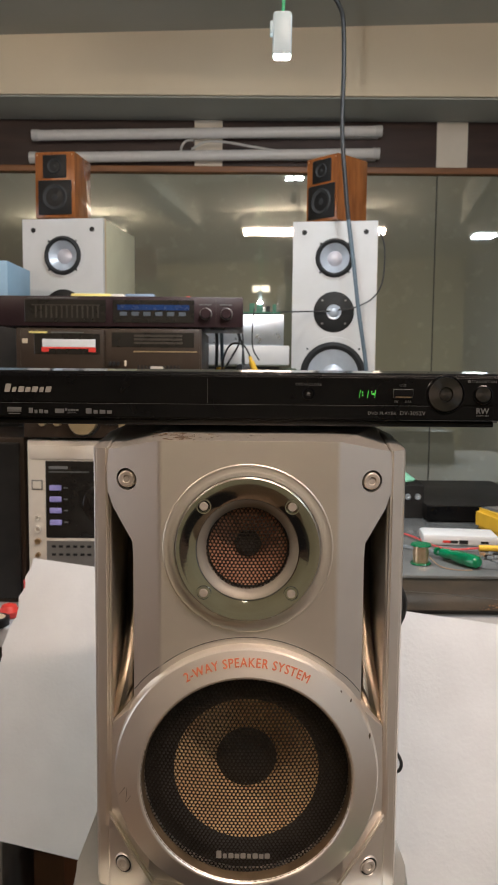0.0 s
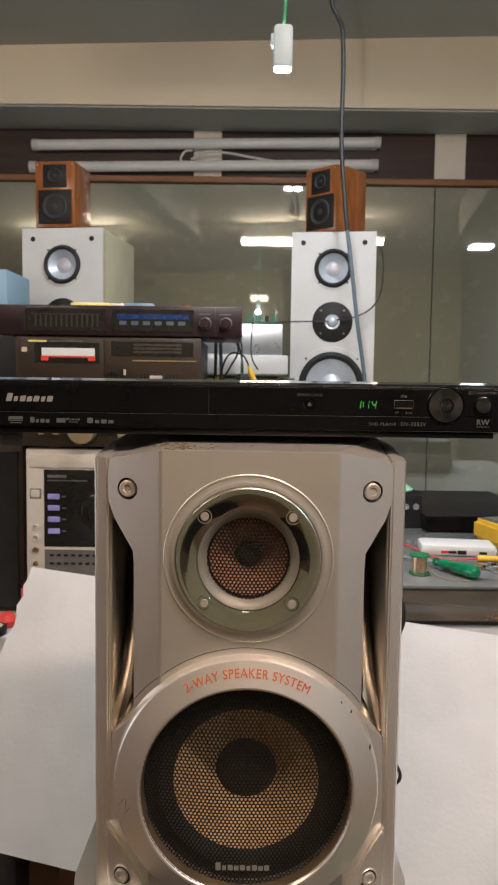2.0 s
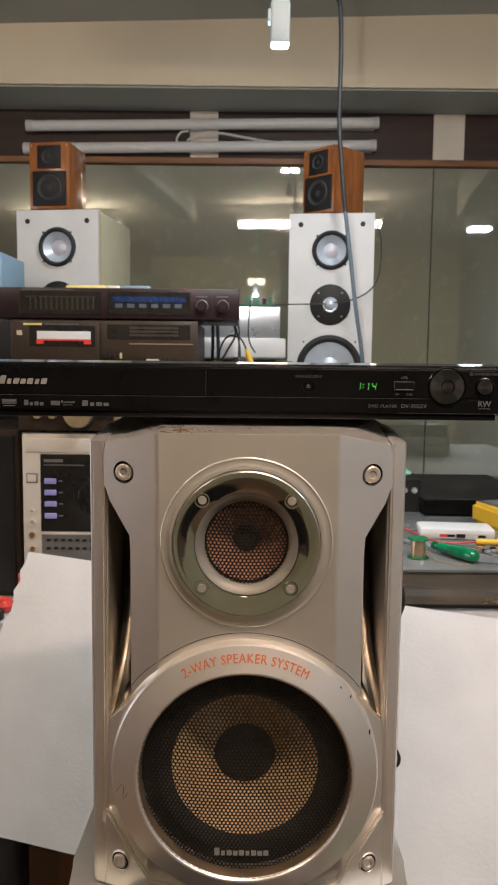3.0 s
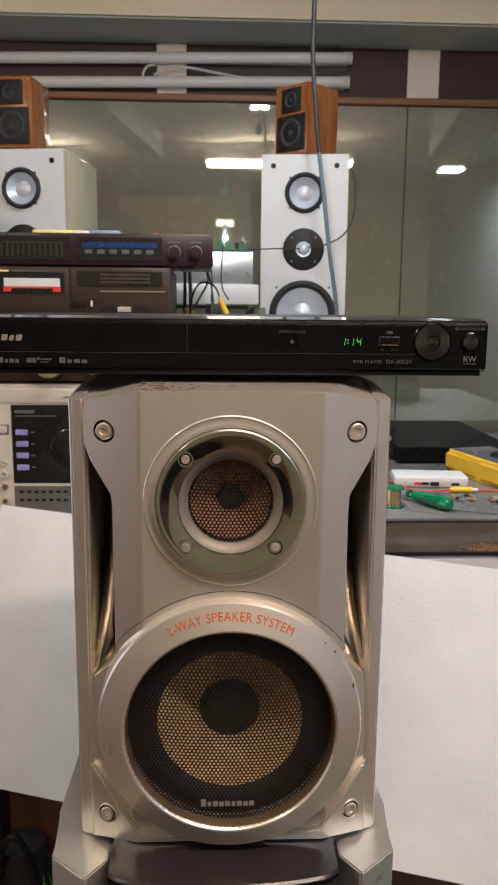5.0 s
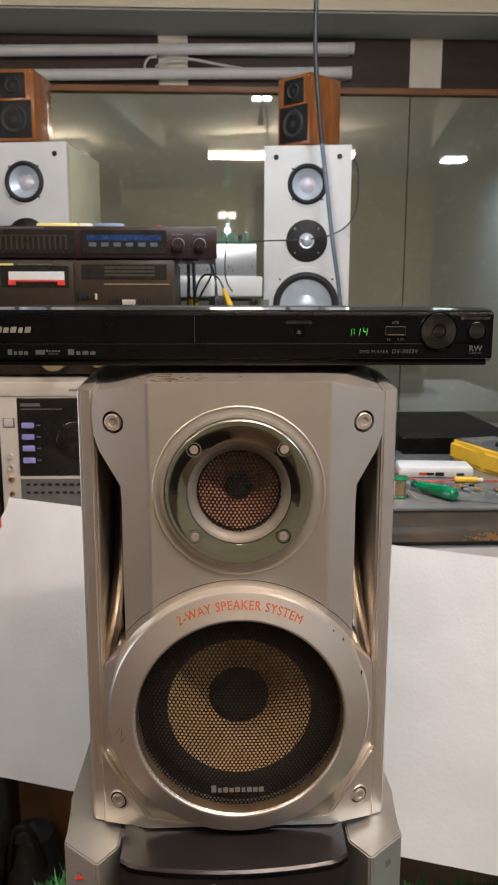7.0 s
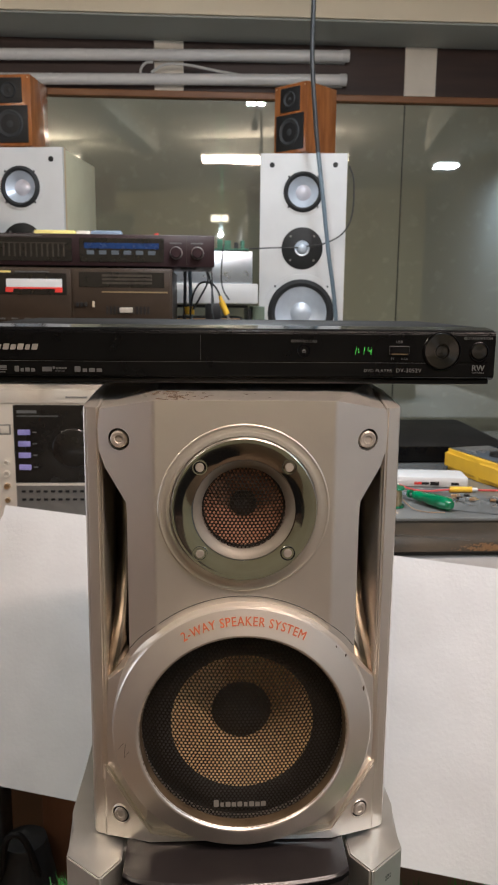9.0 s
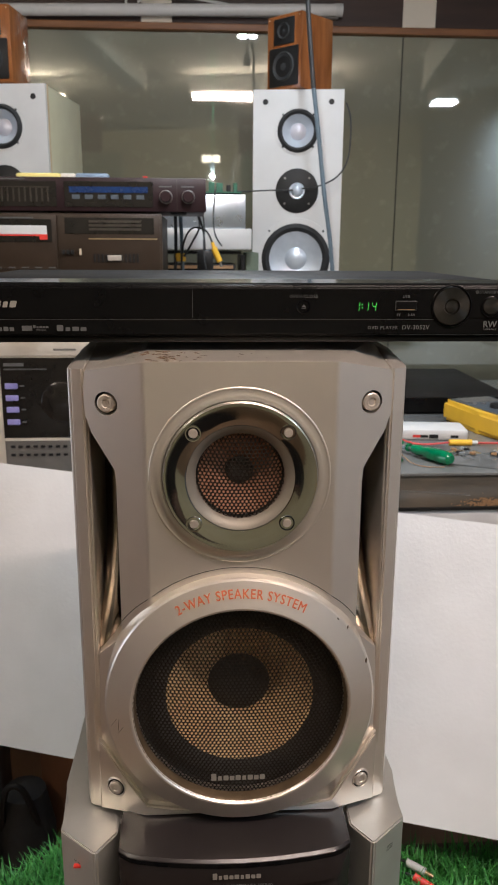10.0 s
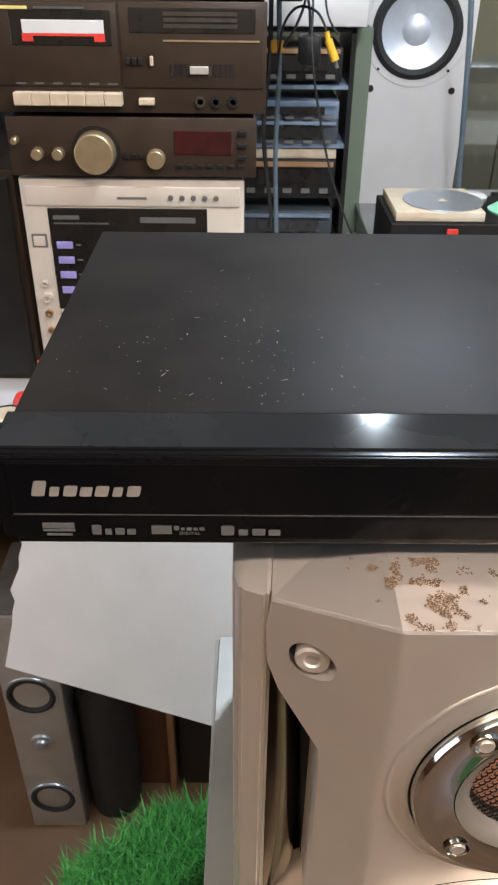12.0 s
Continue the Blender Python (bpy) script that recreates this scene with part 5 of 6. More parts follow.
for i in range(12):
    x = -0.1985 + i * 0.0062
    part("level_tick", box(B(), x, x + 0.0034, SY - 0.0022, SY - 0.0008, 1.3935, 1.4065), M_DIM if 3 < i < 8 else M_BLACK, dk)
part("level_slider", box(B(), -0.176, -0.1545, SY - 0.005, SY - 0.0022, 1.396, 1.4045, 0.001), M_SCREW, dk, "pale slider")
for i in range(6):
    x = -0.3785 + i * 0.0208
    part("key", box(B(), x, x + 0.0203, SY - 0.012, SY + 0.002, 1.3625, 1.3765, 0.0012), M_KEY, dk, "ivory piano key")
part("power_key", box(B(), -0.2355, -0.2175, SY - 0.008, SY + 0.002, 1.3635, 1.3705, 0.001), M_KEY, dk)
for x in (-0.165, -0.147, -0.127):
    part("jack", lathe(B(), [(0.0062, SY + 0.001), (0.0058, SY - 0.003), (0.0035, SY - 0.003), (0.003, SY + 0.001), (0.0005, SY + 0.001)], x, 1.3665, 16), M_DIM if x < -0.16 else M_BLACK, dk, smooth=True)
for i in range(6):
    part("key_caption", box(B(), -0.375 + i * 0.021, -0.364 + i * 0.021, SY - 0.0026, SY - 0.0018, 1.384, 1.386), M_PRINTDIM, dk)
for x in (-0.38, -0.115):
    part("foot", box(B(), x - 0.012, x + 0.012, SY + 0.02, SY + 0.045, 1.3495, 1.3545, 0.001), M_RUBBER, dk)

am = thing("amplifier", "dark brown amplifier with a large champagne knob", "amplifier", (-0.247, 1.45, 1.2785))
part("body", rim(B(), -0.392, -0.102, SY + 0.007, 1.57, 1.2825, 1.3475), M_DECK, am, smooth=True)
part("fascia", box(B(), -0.3955, -0.099, SY + 0.001, SY + 0.0065, 1.281, 1.349, 0.0015), M_DECK, am, smooth=True)
part("volume_knob", lathe(B(), [(0.0005, SY - 0.020), (0.0215, SY - 0.020), (0.0232, SY - 0.0185), (0.0245, SY + 0.001)], -0.291, 1.3105, 40), M_BRONZE, am, "large champagne metal knob", smooth=True)
part("knob_collar", lathe(B(), [(0.0285, SY + 0.001), (0.0275, SY - 0.002), (0.0245, SY - 0.002)], -0.291, 1.3105, 40), M_BLACK, am, smooth=True)
for x, z, r in ((-0.2195, 1.303, 0.0105), (-0.361, 1.308, 0.0065), (-0.336, 1.308, 0.0065), (-0.386, 1.323, 0.004)):
    part("knob", lathe(B(), [(0.0005, SY - 0.012), (r - 0.001, SY - 0.012), (r, SY - 0.011), (r + 0.0006, SY + 0.001)], x, z, 24), M_BRONZE, am, smooth=True)
part("display", box(B(), -0.197, -0.129, SY - 0.0008, SY + 0.002, 1.3075, 1.335, 0.0006), M_REDDISP, am, "dark red display")
for i in range(7):
    part("button", box(B(), -0.196 + i * 0.0125, -0.188 + i * 0.0125, SY - 0.003, SY + 0.002, 1.2925, 1.2965, 0.0005), M_BLACK, am)
for z in (1.302, 1.316, 1.33):
    part("button", box(B(), -0.1215, -0.1105, SY - 0.003, SY + 0.002, z, z + 0.005, 0.0005), M_BLACK, am)
for i in range(3):
    part("button", box(B(), -0.258 + i * 0.009, -0.252 + i * 0.009, SY - 0.003, SY + 0.002, 1.303, 1.308, 0.0005), M_BLACK, am)
for x in (-0.37, -0.125):
    part("foot", box(B(), x - 0.012, x + 0.012, SY + 0.02, SY + 0.045, 1.2765, 1.2822, 0.001), M_RUBBER, am)

hf = thing("mini_stereo", "champagne white mini stereo with black display panel on the desk", "stereo system", (-0.253, 1.48, 0.975))
HY = 1.34
part("body", rim(B(), -0.391, -0.115, HY + 0.012, 1.62, 0.982, 1.2745), M_IVORY, hf, smooth=True)
part("fascia", box(B(), -0.3935, -0.113, HY, HY + 0.0115, 0.985, 1.2765, 0.004), M_IVORY, hf, "champagne white fascia", smooth=True)
part("top_ledge", box(B(), -0.387, -0.119, HY - 0.003, HY + 0.002, 1.2425, 1.2665, 0.0015), M_IVORY, hf, smooth=True)
part("title_bar", box(B(), -0.272, -0.235, HY - 0.0036, HY - 0.002, 1.2515, 1.2545), M_GREYPANEL, hf)
for i in range(5):
    part("button", disc(B(), -0.205 + i * 0.0142, 1.254, 0.0034, HY - 0.0055, HY - 0.002, 12), M_GREYPANEL, hf)
part("display_panel", box(B(), -0.3615, -0.160, HY - 0.002, HY + 0.002, 1.1035, 1.2395, 0.001), M_WINDOW, hf, "gloss black display panel")
part("title_bar", box(B(), -0.355, -0.322, HY - 0.0028, HY - 0.0015, 1.2255, 1.2305), M_PRINT, hf)
part("caption_bar", box(B(), -0.355, -0.285, HY - 0.0028, HY - 0.0015, 1.2195, 1.2215), M_PRINTDIM, hf)
part("caption_bar", box(B(), -0.245, -0.175, HY - 0.0028, HY - 0.0015, 1.222, 1.229), M_PRINT, hf)
for z in (1.1925, 1.1725, 1.1525, 1.1315):
    part("lit_button", box(B(), -0.3545, -0.3335, HY - 0.005, HY - 0.0015, z - 0.0048, z + 0.0048, 0.0015), M_VIOLET, hf, "violet lit button")
    part("caption_bar", box(B(), -0.330, -0.323, HY - 0.0028, HY - 0.0015, z - 0.001, z + 0.001), M_PRINT, hf)
part("jog_dial", lathe(B(), [(0.0005, HY - 0.006), (0.030, HY - 0.006), (0.034, HY - 0.004), (0.036, HY)], -0.262, 1.165, 40), M_WINDOW, hf, "gloss black jog dial", smooth=True)
part("lower_panel", box(B(), -0.3615, -0.160, HY - 0.001, HY + 0.002, 1.0, 1.0985, 0.001), M_GREYPANEL, hf, "brushed grey lower panel")
part("silver_line", box(B(), -0.3615, -0.160, HY - 0.0018, HY + 0.001, 1.0985, 1.103), M_IVORY, hf)
for i in range(9):
    for k in range(2):
        part("button", box(B(), -0.352 + i * 0.0125, -0.345 + i * 0.0125, HY - 0.003, HY, 1.0865 - k * 0.0145, 1.0905 - k * 0.0145, 0.0005), M_BLACK, hf)
part("power_frame", box(B(), -0.3865, -0.3665, HY - 0.0012, HY + 0.002, 1.188, 1.206, 0.0012), M_GREYPANEL, hf)
part("power_button", box(B(), -0.3840, -0.3690, HY - 0.0025, HY - 0.0008, 1.1903, 1.2037, 0.0012), M_IVORY, hf, smooth=True)
for z, r in ((1.1395, 0.0045), (1.119, 0.0062), (1.0975, 0.0055), (1.073, 0.0045)):
    part("jack" if z < 1.11 else "knob", lathe(B(), [(r, HY + 0.001), (r * 0.95, HY - 0.006), (r * 0.55, HY - 0.006), (r * 0.5, HY - 0.002), (0.0005, HY - 0.002)], -0.3765, z, 20), M_GOLD if z < 1.08 or z < 1.1 else M_IVORY, hf, smooth=True)
for x in (-0.37, -0.14):
    part("foot", box(B(), x - 0.012, x + 0.012, HY + 0.02, HY + 0.045, 0.9752, 0.9818, 0.001), M_RUBBER, hf)
t = thing("black_cabinet", "black cabinet speaker beside the mini stereo on the desk", "speaker", (-0.52, 1.5, 0.975))
part("cabinet", box(B(), -0.66, -0.408, 1.375, 1.62, 0.975, 1.278, 0.004), M_DECK, t, smooth=True)
part("cloth_front", box(B(), -0.65, -0.416, 1.368, 1.3745, 0.985, 1.268, 0.002), M_BLACK, t, "black cloth front")
tagged(part("blue_box", box(B(), -0.72, -0.528, 1.68, 1.85, 1.535, 1.628, 0.002), M_BLUEBOX, smooth=True), "light blue cardboard box behind the gear", "box")
tagged(part("support_box", box(B(), -0.74, -0.50, 1.65, 1.88, 0.975, 1.534, 0.002), M_BLACK, smooth=True), "black box on the desk under the blue box", "box")

# on the equalizer
t = thing("dust_brush", "yellow and blue-grey brush lying on the equalizer", "brush", (-0.26, 1.45, 1.5225))
part("bristles", box(B(), -0.335, -0.262, 1.43, 1.47, 1.5215, 1.5365, 0.003), M_SOFTYEL, t, "yellow bristles", smooth=True)
part("ferrule", box(B(), -0.262, -0.238, 1.434, 1.466, 1.5215, 1.5365, 0.002), M_IVORY, t, smooth=True)
part("handle", box(B(), -0.238, -0.183, 1.438, 1.462, 1.5213, 1.5375, 0.004), M_BLUEGREY, t, "blue-grey handle", smooth=True)
t = thing("knob_part", "small dark electronic part on the equalizer", "part", (-0.125, 1.45, 1.5225))
part("body", box(B(), -0.134, -0.120, 1.445, 1.46, 1.5207, 1.531, 0.002), M_EQ, t)
part("pin", box(B(), -0.126, -0.118, 1.449, 1.455, 1.5312, 1.5345, 0.001), M_RED, t)

# ---------------------------------------------------------------- white case, board, rack between the towers
t = thing("white_case", "white metal case on the dark media rack", "case", (0.0, 1.8, 1.411))
part("body", box(B(), -0.16, 0.079, 1.735, 1.86, 1.411, 1.4545, 0.004), M_WHITE, t, smooth=True)
t = thing("metal_box", "bare aluminium box on the white case", "box", (0.0, 1.8, 1.4545))
part("shell", box(B(), -0.15, 0.066, 1.745, 1.85, 1.4545, 1.524, 0.002), M_ALU, t, smooth=True)
t = thing("circuit_board", "green circuit board with terminal blocks on a metal box", "circuit board", (0.0, 1.79, 1.524))
part("board", box(B(), -0.055, 0.058, 1.752, 1.82, 1.527, 1.5295), M_PCB, t)
for x in (-0.045, 0.048):
    part("spacer", box(B(), x - 0.003, x + 0.003, 1.78, 1.79, 1.5242, 1.5269), M_BLACK, t)
for x, w, h, m_ in ((-0.005, 0.012, 0.02, M_PCB), (0.012, 0.014, 0.018, M_PCB), (0.031, 0.009, 0.014, M_BLACK), (0.045, 0.008, 0.018, M_PCB), (-0.03, 0.01, 0.007, M_BLACK)):
    part("component", box(B(), x - w / 2, x + w / 2, 1.762, 1.785, 1.5296, 1.5296 + h, 0.001), m_, t)
rk = thing("media_rack", "black rack filled with tape decks and blue-grey cases", "rack", (0.0, 1.82, 0.975))
for x in (-0.155, 0.062):
    part("side_panel", box(B(), x - 0.004, x + 0.004, 1.76, 1.95, 0.975, 1.40), M_BLACK, rk)
for z in (0.98, 1.06, 1.14, 1.225, 1.318, 1.402):
    part("shelf", box(B(), -0.15, 0.057, 1.755, 1.94, z, z + 0.006), M_BLUEGREY if z in (1.318, 1.225) else M_BLACK, rk)
random.seed(8)
for k, (z, h, m_) in enumerate(((1.331, 0.05, M_BLACK), (1.231, 0.04, M_SLATE), (1.271, 0.028, M_BLUEGREY), (1.146, 0.06, M_BLACK), (1.066, 0.05, M_SLATE))):
    t = thing("tape_player", "dark tape player stored in the rack", "tape player", (-0.045, 1.83, z), group="rack gear")
    part("body", box(B(), -0.135 + 0.004 * k, 0.045, 1.752 + 0.004 * (k % 3), 1.92, z - 0.0005, z + h, 0.002), m_, t, smooth=True)
    part("front_window", box(B(), -0.09, 0.02, 1.7475, 1.7515, z + h * 0.3, z + h * 0.75), M_WINDOW, t)
    part("trim_line", box(B(), -0.12, 0.04, 1.7465, 1.7513, z + h * 0.82, z + h * 0.95), M_TAN if k in (3, 0) else M_BLUEGREY, t)
    for i in range(5):
        part("button", box(B(), -0.11 + i * 0.032, -0.095 + i * 0.032, 1.745, 1.7512, z + h * 0.08, z + h * 0.2), M_GREYPANEL, t)
tagged(part("card_box", box(B(), -0.10, 0.045, 1.758, 1.9, 1.2065, 1.2225, 0.002), M_BOOK, smooth=True), "cream card box stored in the rack", "box")
tagged(part("green_board", box(B(), 0.07, 0.098, 1.80, 1.95, 0.975, 1.405, 0.001), M_GREENWALL), "upright grey-green board beside the rack", "board")


def cable(pts, r, m_, lab, name="hanging_cable"):
    return tagged(part(name, hose(B(), pts, r), m_, smooth=True), lab, "cable", group="cables behind the gear")


cable([(-0.078, 1.59, 1.50), (-0.077, 1.62, 1.46), (-0.078, 1.60, 1.38), (-0.085, 1.60, 1.28), (-0.07, 1.62, 1.15), (-0.06, 1.62, 1.0)], 0.0035, M_CABLE, "black cable hanging behind the equalizer")
cable([(-0.068, 1.585, 1.50), (-0.066, 1.61, 1.45), (-0.064, 1.60, 1.36), (-0.066, 1.60, 1.25), (-0.06, 1.62, 1.1), (-0.06, 1.63, 1.0)], 0.0038, M_BLUECABLE, "grey-blue cable hanging behind the equalizer")
cable([(-0.045, 1.585, 1.50), (-0.03, 1.60, 1.46), (-0.045, 1.56, 1.425), (-0.06, 1.57, 1.40)], 0.002, M_CABLE, "thin black cable looped behind the deck")
cable([(-0.03, 1.585, 1.51), (-0.022, 1.57, 1.46), (-0.022, 1.54, 1.40), (-0.008, 1.54, 1.32), (0.02, 1.55, 1.22), (0.06, 1.56, 1.13), (0.07, 1.58, 1.122)], 0.0018, M_CABLE, "thin dark cable sagging past the rack")
cable([(0.0, 1.60, 1.525), (-0.004, 1.585, 1.47), (-0.001, 1.56, 1.44), (0.01, 1.53, 1.42)], 0.0015, M_CABLE, "thin black lead beside the equalizer")
t = thing("yellow_plug", "yellow audio plug hanging on a black lead", "plug", (0.005, 1.495, 1.385))
part("grip", hose(B(), [(-0.005, 1.495, 1.4165), (-0.001, 1.495, 1.407), (0.006, 1.495, 1.392)], 0.0056, 12), M_YELLOW, t, smooth=True)
part("boot", hose(B(), [(-0.0075, 1.495, 1.426), (-0.005, 1.495, 1.4165)], 0.0035, 10), M_YELLOW, t, smooth=True)
part("pin", hose(B(), [(0.006, 1.495, 1.392), (0.009, 1.495, 1.383)], 0.0028, 8), M_GREYPANEL, t, smooth=True)
part("lead", hose(B(), [(-0.0075, 1.495, 1.426), (-0.02, 1.51, 1.447), (-0.045, 1.54, 1.45), (-0.062, 1.58, 1.42), (-0.067, 1.59, 1.36)], 0.0018), M_CABLE, t, smooth=True)
for x in (-0.073, -0.063):
    t = thing("cable_tag", "small bright yellow tag on a hanging cable", "tag", (x, 1.594, 1.40), group="cable tags")
    part("sleeve", hose(B(), [(x, 1.601, 1.405), (x + 0.001, 1.601, 1.390)], 0.0048, 8), M_YELLOW, t, smooth=True)
t = thing("black_adapter", "black power adapter hanging among cables", "adapter", (-0.02, 1.62, 1.37))
part("body", box(B(), -0.036, -0.004, 1.60, 1.635, 1.372, 1.412, 0.006), M_BLACK, t, smooth=True)
part("lead", hose(B(), [(-0.02, 1.618, 1.41), (-0.024, 1.612, 1.45), (-0.04, 1.59, 1.50)], 0.002), M_CABLE, t, smooth=True)

# ---------------------------------------------------------------- bench case with tools
bc = thing("acrylic_case", "low scuffed smoked acrylic case on a white riser", "case", (0.45, 1.4, 1.0))
part("riser", box(B(), 0.09, 0.95, 1.055, 1.80, 0.976, 1.0645, 0.002), M_WHITE, bc, "white riser board", smooth=True)
part("front_wall", box(B(), 0.092, 0.945, 1.052, 1.058, 1.0655, 1.1165, 0.001), M_CASEFRONT, bc, "smoked front wall")
part("core", box(B(), 0.094, 0.943, 1.0595, 1.79, 1.0655, 1.1155), M_CASEFRONT, bc)
part("lid", box(B(), 0.090, 0.948, 1.048, 1.795, 1.1162, 1.1205, 0.001), M_CASE, bc, "scuffed grey clear lid", smooth=True)
TZ0 = 1.1205
part("base_seam", box(B(), 0.092, 0.945, 1.0500, 1.0518, 1.0655, 1.0700), M_BLACK, bc, "dark seam under the case")
random.seed(77)
rs = B()
for i in range(420):
    x, z = random.gauss(0.372, 0.022), 1.0715 + abs(random.gauss(0, 0.005))
    if i % 6 == 0:
        x, z = 0.4235 + random.gauss(0, 0.0012), random.uniform(1.072, 1.112)
    r, n, a0 = random.uniform(0.0005, 0.0017), random.randint(5, 7), random.uniform(0, 6.28)
    rs.faces.new([rs.verts.new((x + r * random.uniform(0.6, 1.6) * math.cos(a0 + 6.283 * k / n), 1.0515 - random.uniform(0, 0.0004), z + r * random.uniform(0.4, 0.9) * math.sin(a0 + 6.283 * k / n))) for k in range(n)])
tagged(part("glue_stain", rs, M_TAN, bc, "dried tan glue stain on the smoked front"), kind="stuff")
# curved reflection on the front wall, laid on as pale strips
cv = B()
for i in range(24):
    x = 0.15 + i * 0.008
    h = 1.0985 - 0.012 * (i / 23) ** 1.6
    box(cv, x, x + 0.0081, 1.0513, 1.0519, h, h + 0.0007)
part("reflection_line", cv, M_GREYPANEL, bc, "curved pale reflection painted on the smoked front")
mm = thing("multimeter", "yellow multimeter with slate face lying on the case", "multimeter", local=pose(0.468, 1.305, TZ0 + 0.001, 0, 0, 15) @ Matrix.Scale(1.12, 4))
hl = B()
slab(hl, [(-0.043, -0.08), (0.043, -0.08), (0.046, -0.02), (0.043, 0.08), (-0.043, 0.08), (-0.046, -0.02)], 0.0, 0.033)
bmesh.ops.bevel(hl, geom=hl.edges[:], offset=0.006, segments=3, affect="EDGES")
part("holster", hl, M_YELLOW, mm, "yellow rubber holster", smooth=True)
fc = B()
slab(fc, [(-0.034, -0.058), (0.034, -0.058), (0.036, 0.07), (-0.036, 0.07)], 0.0328, 0.0345)
part("face", fc, M_SLATE, mm, "slate grey face")
part("screen", box(B(), -0.03, 0.03, 0.034, 0.066, 0.0345, 0.0355), M_GREYPANEL, mm)
part("selector", lathe(B(), [(0.017, 0.0), (0.016, 0.005), (0.0005, 0.006)], 0, 0.0345, 28, "z", -0.012), M_BLACK, mm, smooth=True)
for i in range(4):
    part("button", lathe(B(), [(0.0045, 0.0), (0.004, 0.002), (0.0005, 0.0025)], -0.024 + i * 0.016, 0.0345, 14, "z", 0.022), M_PRINT if i < 3 else M_YELLOW, mm, smooth=True)
for i in range(4):
    part("socket", lathe(B(), [(0.0048, 0.0), (0.0042, 0.0015), (0.0005, 0.0004)], -0.024 + i * 0.016, 0.0345, 14, "z", -0.047), (M_PRINT, M_PRINT, M_BLACK, M_RED)[i], mm, smooth=True)
t = thing("white_power_box", "white rounded plastic box lying on the case", "box", local=pose(0.340, 1.258, TZ0, 0, 0, -6))
part("shell", box(B(), -0.062, 0.058, -0.03, 0.03, 0.0, 0.018, 0.005), M_WHITE, t, smooth=True)
part("port", box(B(), -0.004, 0.010, -0.0308, -0.029, 0.004, 0.010), M_BLACK, t)
for x in (-0.03, 0.03, -0.018):
    part("slot", box(B(), x, x + 0.012, -0.0307, -0.029, 0.005, 0.009), M_RED if x < -0.02 else M_BLACK, t)
sd = thing("screwdriver", "screwdriver with clear green handle on the case", "screwdriver", local=pose(0.299, 1.115, TZ0 + 0.0104, 0, 0, -58) @ Matrix.Scale(0.84, 4))
part("handle", hose(B(), [(-0.048, 0, 0), (-0.044, 0, 0)], 0.008, 10), M_GREEN, sd, smooth=True)
hd = B()
lathe(hd, [(0.0005, -0.036), (0.008, -0.035), (0.010, -0.02), (0.0085, -0.008), (0.0118, 0.0), (0.0122, 0.035), (0.011, 0.046), (0.007, 0.051), (0.0005, 0.052)], 0, 0, 12)
hd.transform(pose(0, 0, 0, 0, 0, -90))
part("grip", hd, M_GREEN, sd, "clear green plastic grip", smooth=True, angle=30)
part("shaft", hose(B(), [(-0.15, 0, -0.009), (-0.04, 0, -0.001)], 0.003, 8), M_ALU, sd, smooth=True)
ss = thing("solder_spool", "solder reel with green flanges on the case", "solder reel", (0.246, 1.112, TZ0))
for z in (0.0, 0.027):
    part("flange", lathe(B(), [(0.0005, z), (0.0145, z), (0.0152, z + 0.0015), (0.0145, z + 0.003), (0.0005, z + 0.003)], 0.246, TZ0, 28, "z", 1.112), M_GREEN, ss, "green flange", smooth=True)
part("winding", lathe(B(), [(0.0105, 0.003), (0.0112, 0.01), (0.0112, 0.02), (0.0105, 0.027)], 0.246, TZ0, 28, "z", 1.112), M_GOLD, ss, "dull metal wire winding", smooth=True)
part("loose_end", hose(B(), [(0.257, 1.107, TZ0 + 0.012), (0.268, 1.09, TZ0 + 0.003), (0.285, 1.075, TZ0 + 0.0015), (0.31, 1.072, TZ0 + 0.0015)], 0.0007), M_TAN, ss, smooth=True)
bg_ = thing("parts_bag", "clear crumpled bag of small parts on the case", "bag", local=pose(0.374, 1.108, TZ0, 0, 0, -25))
random.seed(31)
bm = B()
bmesh.ops.create_grid(bm, x_segments=12, y_segments=9, size=0.5)
for v in bm.verts:
    e = max(abs(v.co.x), abs(v.co.y)) * 2
    v.co = Vector((v.co.x * 0.11, v.co.y * 0.075, 0.0008 + (1 - e ** 3) * (0.007 + random.uniform(-0.003, 0.004))))
part("film", bm, M_CASE, bg_, "crumpled clear film", smooth=True, angle=20)
for i in range(14):
    x, y = random.uniform(-0.042, 0.042), random.uniform(-0.025, 0.025)
    part("chip", box(B(), x - 0.004, x + 0.004, y - 0.0025, y + 0.0025, 0.010, 0.0135, 0.0006), (M_BLACK, M_ALU, M_TAN)[i % 3], bg_)
t = thing("yellow_probe", "yellow probe sleeve with red lead on the case", "probe", local=pose(0.375, 1.195, TZ0 + 0.005, 0, 0, -4))
part("sleeve", hose(B(), [(-0.02, 0, 0), (0.015, 0, 0)], 0.0048, 12), M_YELLOW, t, smooth=True)
part("tip", hose(B(), [(0.015, 0, 0), (0.024, 0, 0)], 0.003, 10), M_WHITE, t, smooth=True)
cable([(0.20, 1.36, TZ0 + 0.004), (0.26, 1.30, TZ0 + 0.004), (0.30, 1.20, TZ0 + 0.003), (0.355, 1.195, TZ0 + 0.005)], 0.0016, M_REDCABLE, "red test lead lying on the case", "test_lead")
cable([(0.398, 1.195, TZ0 + 0.004), (0.44, 1.195, TZ0 + 0.003), (0.5, 1.19, TZ0 + 0.003), (0.56, 1.20, TZ0 + 0.003)], 0.0016, M_REDCABLE, "red test lead lying on the case", "test_lead")
sb = thing("black_player", "flat black disc player lying on the case", "disc player", (0.44, 1.58, TZ0))
